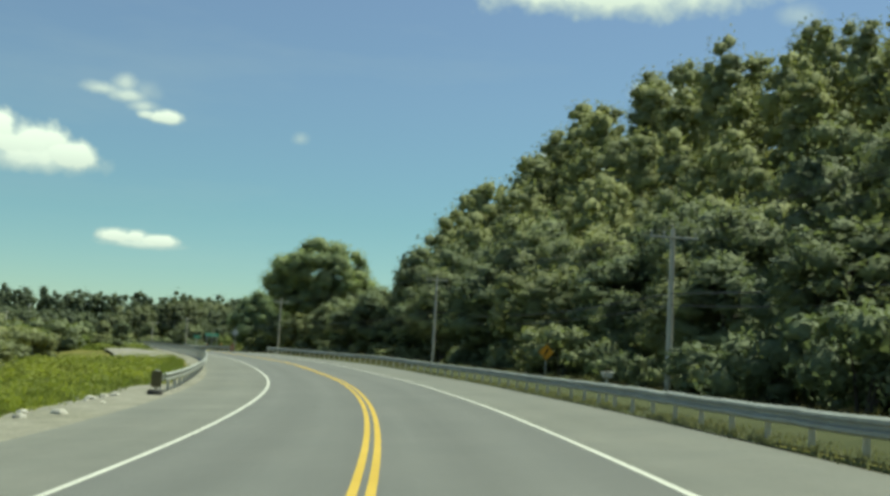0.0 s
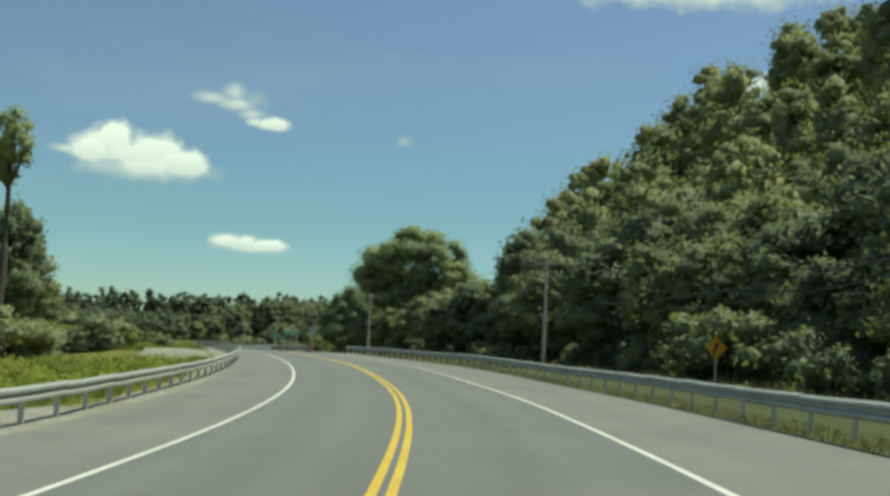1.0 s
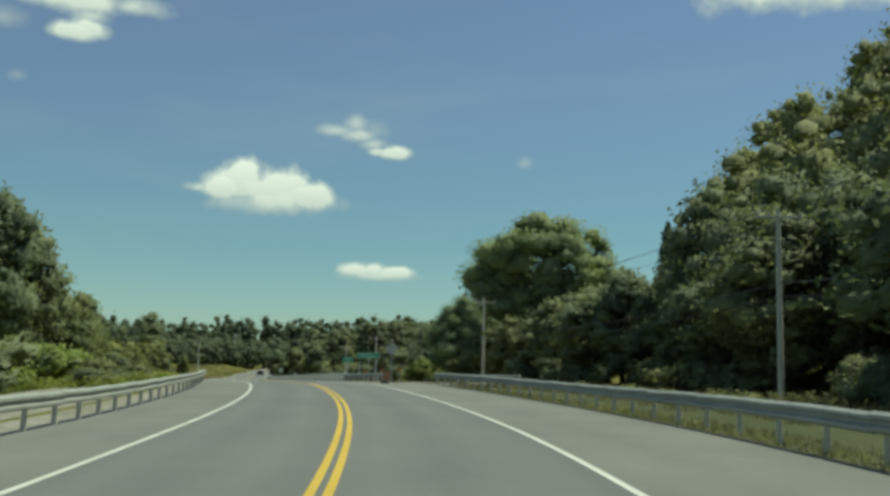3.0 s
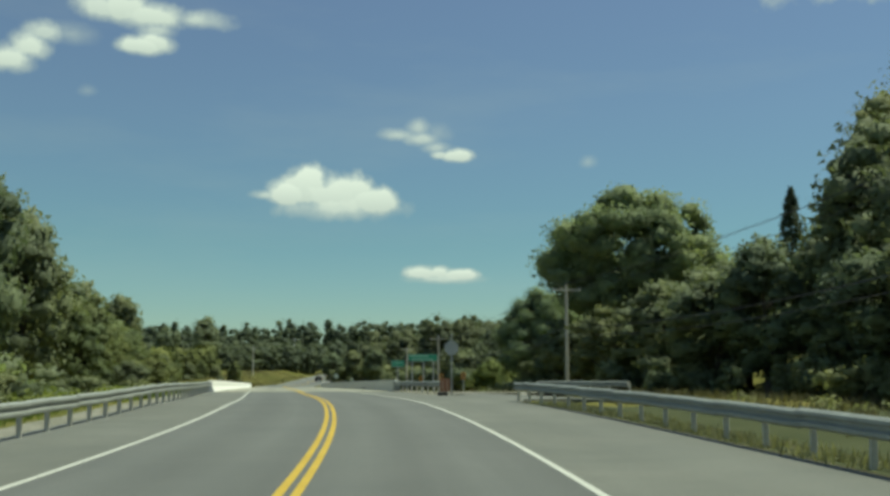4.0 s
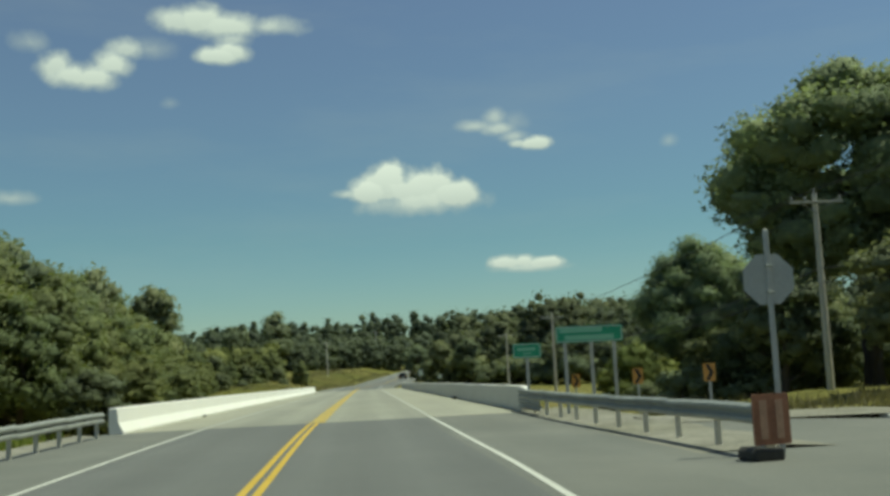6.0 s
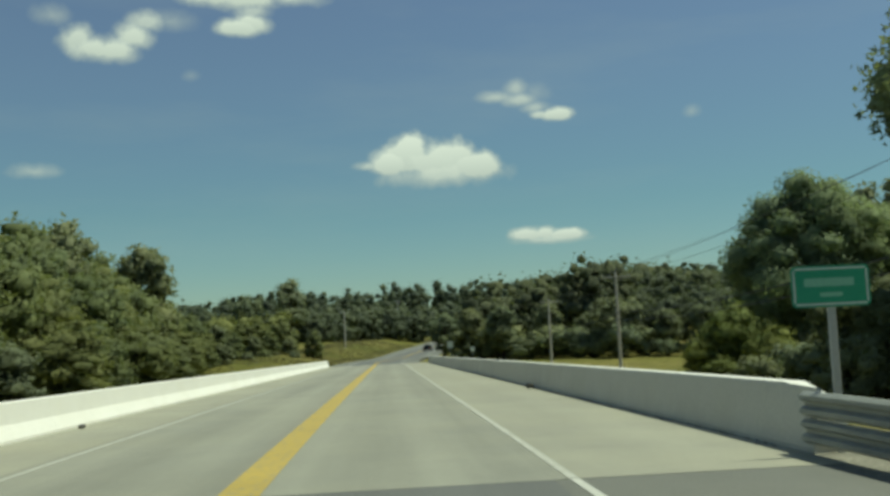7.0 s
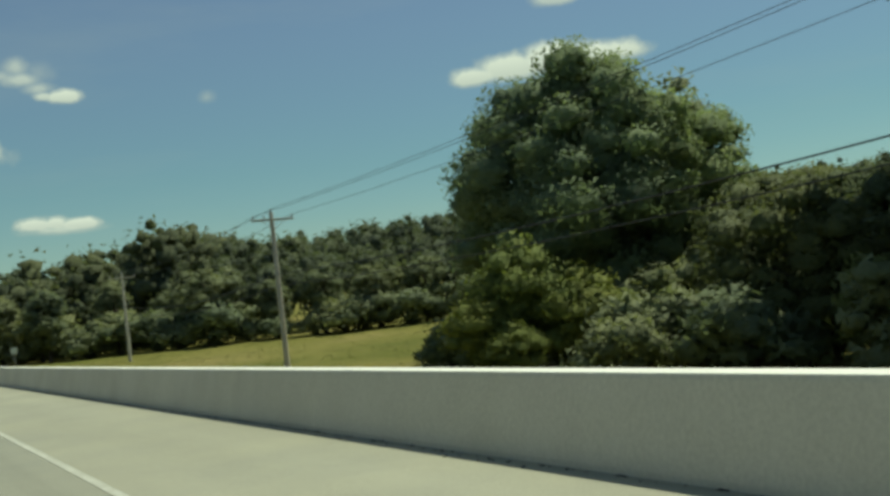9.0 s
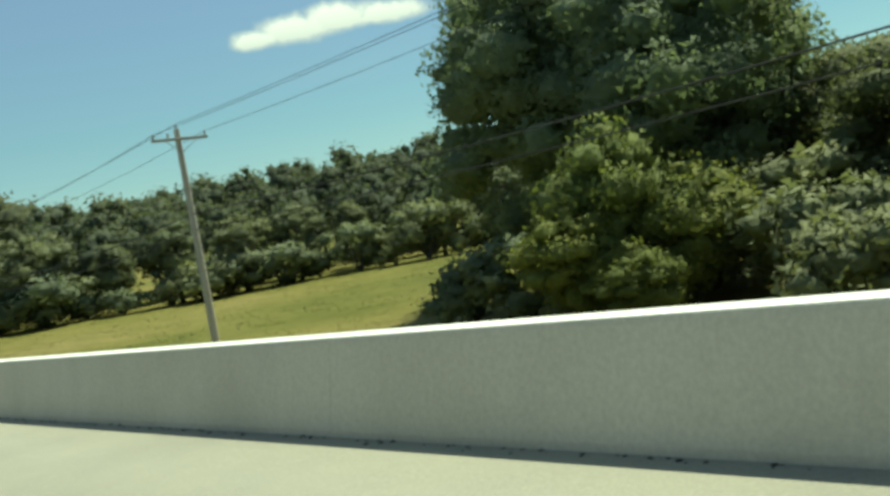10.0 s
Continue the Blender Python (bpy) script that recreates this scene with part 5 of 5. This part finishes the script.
def along_creek(f):
    k = min(int(f), len(LINE) - 2)
    (x0, y0), (x1, y1) = LINE[k], LINE[k + 1]
    u = f - k
    ln = math.hypot(x1 - x0, y1 - y0)
    return x0 + (x1 - x0) * u, y0 + (y1 - y0) * u, (y1 - y0) / ln, -(x1 - x0) / ln


for row, (off, lo, hi, gap) in enumerate(((9, 6, 9, 0.24), (3, 12, 15, 0.25), (-4, 18, 20.5, 0.28), (-11, 20, 23, 0.28), (-19, 19, 23, 0.3), (-28, 19, 23, 0.32))):
    f = 0.05 * row
    while f < 7.6:
        x, y, nx, ny = along_creek(f)
        o = off + random.uniform(-1.5, 1.5)
        low = 0.52 if f > 6.4 else 0.72 if f > 5.9 else 1.0
        if (row < 3 and f < 2.1) or (row >= 3 and f < 1.2):
            f += gap
            continue
        h = random.uniform(lo, hi) * low
        if row < 3:
            plant(random.choice((CREEKSIDE[0], CREEKSIDE[1], CREEKSIDE[0], CREEKSIDE[1], BROAD[3])), 0, 0, h / 16, wide=random.uniform(1.0, 1.25) * (1.3 if row == 0 else 1.0), xy=(x + nx * o, y + ny * o), z=-4.3)
        else:
            CREEK_WOOD.append((x + nx * o, y + ny * o, -4.3, h, random.uniform(4.4, 6)))
        f += gap * random.uniform(0.8, 1.2)
for x, y, h, w in ((-76.5, 149, 25.5, 0.78), (-81, 160.5, 23.5, 0.85), (-87, 162, 27, 0.85), (-135, 250, 22, 1.0), (-124, 224, 22.5, 1.0)):
    plant(BROAD[3], 0, 0, h / 16, wide=w, xy=(x, y), z=-4.2)
plant(TALL, 0, 0, 1.0, xy=(-65.5, 128.6), z=-4.2)
s = 112.0
while s < 158:
    plant(random.choice((BUSH[1], BUSH[1], BUSH[0], BUSH[2])), s, -10.0 - random.uniform(0, 4), random.uniform(0.35, 0.62), wide=1.5)
    s += random.uniform(1.8, 3.4)
s = 120.0
while s < 165:
    plant(random.choice((BUSH[1], BUSH[1], BUSH[2])), s, -16 - random.uniform(0, 8), random.uniform(1.0, 1.8), wide=1.3)
    s += random.uniform(2, 4)
for s, d, k in ((60, -19, 0.9), (66, -24, 1.1), (74, -21, 0.8), (82, -26, 1.2), (52, -28, 1.2), (90, -20, 1.0), (46, -22, 0.8), (98, -24, 1.3)):
    plant(random.choice((BUSH[0], BUSH[2])), s, d, k, wide=1.3)


def far_woods(name, spots, label, seed, cards=420, card=0.85, lobes=34, mat=WOODS_LEAF, lump=0.15):
    """Distant woods: many leafy crowns in one mesh."""
    rng = np.random.default_rng(seed)
    V, F, G, NN, n = [], [], [], [], 0
    for x, y, z, h, r in spots:
        pts, nrm, L, R, heart = crown_points(rng, h, r, -2.5, lobes, cards, lump * (r + h / 2 + 1.25), 0.25, 0.74)
        v, f, soft = join_leaves(leaf_cards(rng, pts, nrm, card), leaf_masses(rng, L, R, heart, 1, 0.52))
        NN.append(soft)
        V.append(v + np.array([x, y, z]))
        F.append(f[0] + n)
        G.append(f[1] + n)
        n += len(v)
    ob = new(name, fast_mesh(name, np.concatenate(V), [np.concatenate(F), np.concatenate(G)], mat, np.concatenate(NN)))
    return tagged(ob, label, "woods", kind="stuff")


def woods_along(points, rows, gap, lo, hi, rise):
    spots = []
    for (x0, y0, z0), (x1, y1, z1) in zip(points, points[1:]):
        length = math.hypot(x1 - x0, y1 - y0)
        nx, ny = (y1 - y0) / length, -(x1 - x0) / length
        for row in range(rows):
            k = random.uniform(0, gap)
            while k < length:
                f = k / length
                side = row * 9 + random.uniform(-2, 2)
                spots.append((x0 + (x1 - x0) * f - nx * side, y0 + (y1 - y0) * f - ny * side, z0 + (z1 - z0) * f + row * rise, random.uniform(lo, hi), random.uniform(5.0, 7.6)))
                k += gap * random.uniform(0.7, 1.3)
    return spots


far_woods("hillside_woods", HILL, "dense green woods climbing the hillside above the road", 75, 1750, 0.55, 60, LEAF, 0.11)
far_woods("meadow_woods", MEADOW_WOOD, "dense green woods rising behind the meadow", 76, 950, 0.64, 36, lump=0.14)
far_woods("creek_woods", CREEK_WOOD, "dense green woods along the creek", 77, 1100, 0.64, 36, LEAF_CREEK, 0.14)
far_woods("far_woods", woods_along([(-330, 60, -2), (-330, 200, -2), (-300, 330, -3), (-230, 400, -2), (-185, 440, -2)], 3, 6, 11.5, 14.5, 1.6), "distant dark green woods beyond the creek", 71)
far_woods("far_woods", woods_along([(-190, 372, -2), (-150, 480, -1), (-130, 560, 0)], 3, 6.5, 9, 12.5, 1.2), "distant dark woods along the road beyond the bridge", 72)
far_woods("far_woods", woods_along([(-120, 620, 2), (-108, 306, -3.5)], 3, 7, 12, 16, 2.0), "dark woods on the far side of the road bend", 73)
far_woods("far_woods", woods_along([(-420, 560, 2), (-200, 640, 6), (60, 620, 10), (260, 520, 12)], 2, 7, 20, 25, 2.0), "wooded ridge closing the valley", 74)


# ---------------------------------------------------------------- grass and weeds
def tufts(name, spots, height, mat, label, blades=9, seed=1, spread=0.3, lean=0.45):
    rng = np.random.default_rng(seed)
    V = []
    for x, y, z in spots:
        hh = height * rng.uniform(0.5, 1.3)
        a = rng.uniform(0, math.tau, blades)
        o = rng.normal(size=(blades, 2)) * spread * 0.5
        w = 0.02 + 0.03 * hh
        for k in range(blades):
            dx, dy = math.cos(a[k]), math.sin(a[k])
            bx, by = x + o[k, 0], y + o[k, 1]
            hk = hh * rng.uniform(0.6, 1.2)
            V.append([(bx - dy * w, by + dx * w, z - 0.03), (bx + dy * w, by - dx * w, z - 0.03), (bx + dx * hk * lean, by + dy * hk * lean, z + hk)])
    V = np.array(V).reshape(-1, 3)
    ob = new(name, fast_mesh(name, V, np.arange(len(V)).reshape(-1, 3), mat))
    return tagged(ob, label, "grass", kind="stuff")


def scatter(n, s0, s1, d0, d1, seed):
    rng = np.random.default_rng(seed)
    out = []
    for _ in range(n):
        s, d = rng.uniform(s0, s1), rng.uniform(d0, d1)
        if in_mouth(s, d, 0.6):
            continue
        x, y = sheet_point(s, d)
        out.append((x, y, ground_z(s, d)))
    return out


tufts("verge_grass", scatter(900, -10, 121, 8.0, 10.5, 41), 0.07, DRY_GRASS, "dry olive grass under the guardrail", 7, 1)
def along_edge(n, s0, s1, near, far, seed):
    rng = np.random.default_rng(seed)
    out = []
    for _ in range(n):
        s = rng.uniform(s0, s1)
        p = at(s, edge_right(s) + near + (far - near) * rng.uniform() ** 1.3, -0.02)
        if noise.noise(Vector((s * 0.35, 4.0, 1.0))) > -0.42:
            out.append(tuple(p))
    return out


tufts("rail_grass", along_edge(1500, 4, 62, 0.25, 1.2, 81), 0.13, RAIL_GRASS, "rough olive grass growing round the guardrail posts", 7, 7, 0.25, 0.35)
tufts("rail_grass", along_edge(1200, 62, 119, 0.2, 1.2, 82), 0.13, RAIL_GRASS, "short olive grass under the guardrail", 7, 8, 0.25, 0.4)
tufts("bank_grass", scatter(4600, 0, 165, 11.5, 27, 42), 0.45, DRY_GRASS, "rough dry grass below the wood", 7, 2)
def weed_mounds(name, spots, mat, label, seed, cards=90, card=0.2):
    """Low lumpy weeds, one mesh."""
    rng = np.random.default_rng(seed)
    V, F, NN, n = [], [], [], 0
    for x, y, z in spots:
        r = rng.uniform(0.35, 0.95)
        nrm = ball_points(rng, cards)
        nrm[:, 2] = np.abs(nrm[:, 2])
        p = nrm * r * rng.uniform(0.5, 1.1, (cards, 1)) * np.array([1, 1, 0.75])
        v, f, soft = leaf_cards(rng, p, nrm, card)
        V.append(v + np.array([x, y, z]))
        F.append(f + n)
        NN.append(soft)
        n += len(v)
    ob = new(name, fast_mesh(name, np.concatenate(V), np.concatenate(F), mat, np.concatenate(NN)))
    return tagged(ob, label, "weeds", kind="stuff")


weed_mounds("weed_bank", scatter(640, 4, 78, -19, -9.4, 46), WEEDS, "lumpy bank of yellow-green weeds beside the gravel edge", 51)
weed_mounds("rail_weeds", scatter(230, 108, 156, -13, -8.4, 47), WEEDS, "green weeds and brambles behind the guardrail", 52)
weed_mounds("hill_foot_weeds", scatter(150, -10, 122, 16, 26, 48), LEAF, "rough green weeds below the wood", 53)
for x, y, k in ((-34, 78, 1.1), (-37, 84, 1.3), (-41, 103, 1.4), (-45, 108, 1.2), (-50, 118, 1.3), (-30, 66, 0.8), (-56, 116, 1.5), (-46, 96, 0.9)):
    plant(random.choice((BUSH[0], BUSH[2])), 0, 0, k, wide=1.4, xy=(x, y), z=-1.9)
tufts("tall_weeds", scatter(1300, 6, 46, -15, -9.2, 43), 0.42, WEEDS, "tall yellow-green weeds beside the gravel edge", 9, 3, 0.5)
tufts("bank_weeds", scatter(1500, 108, 158, -14, -8.0, 44), 0.36, WEEDS, "yellow-green weeds behind the guardrail", 8, 4, 0.4)
tufts("bank_weeds", scatter(900, 44, 82, -13, -8.0, 49), 0.36, WEEDS, "yellow-green weeds behind the guardrail", 8, 6, 0.4)
tufts("meadow_grass", scatter(4500, 195, 300, 10, 90, 45), 0.12, BLADES, "mown yellowish meadow grass", 6, 5, 0.6)
tufts("roadside_grass", scatter(2600, 280, 420, -26, -6.4, 61), 0.5, DRY_GRASS, "rough olive grass on the bank beyond the bridge", 6, 9, 0.8)
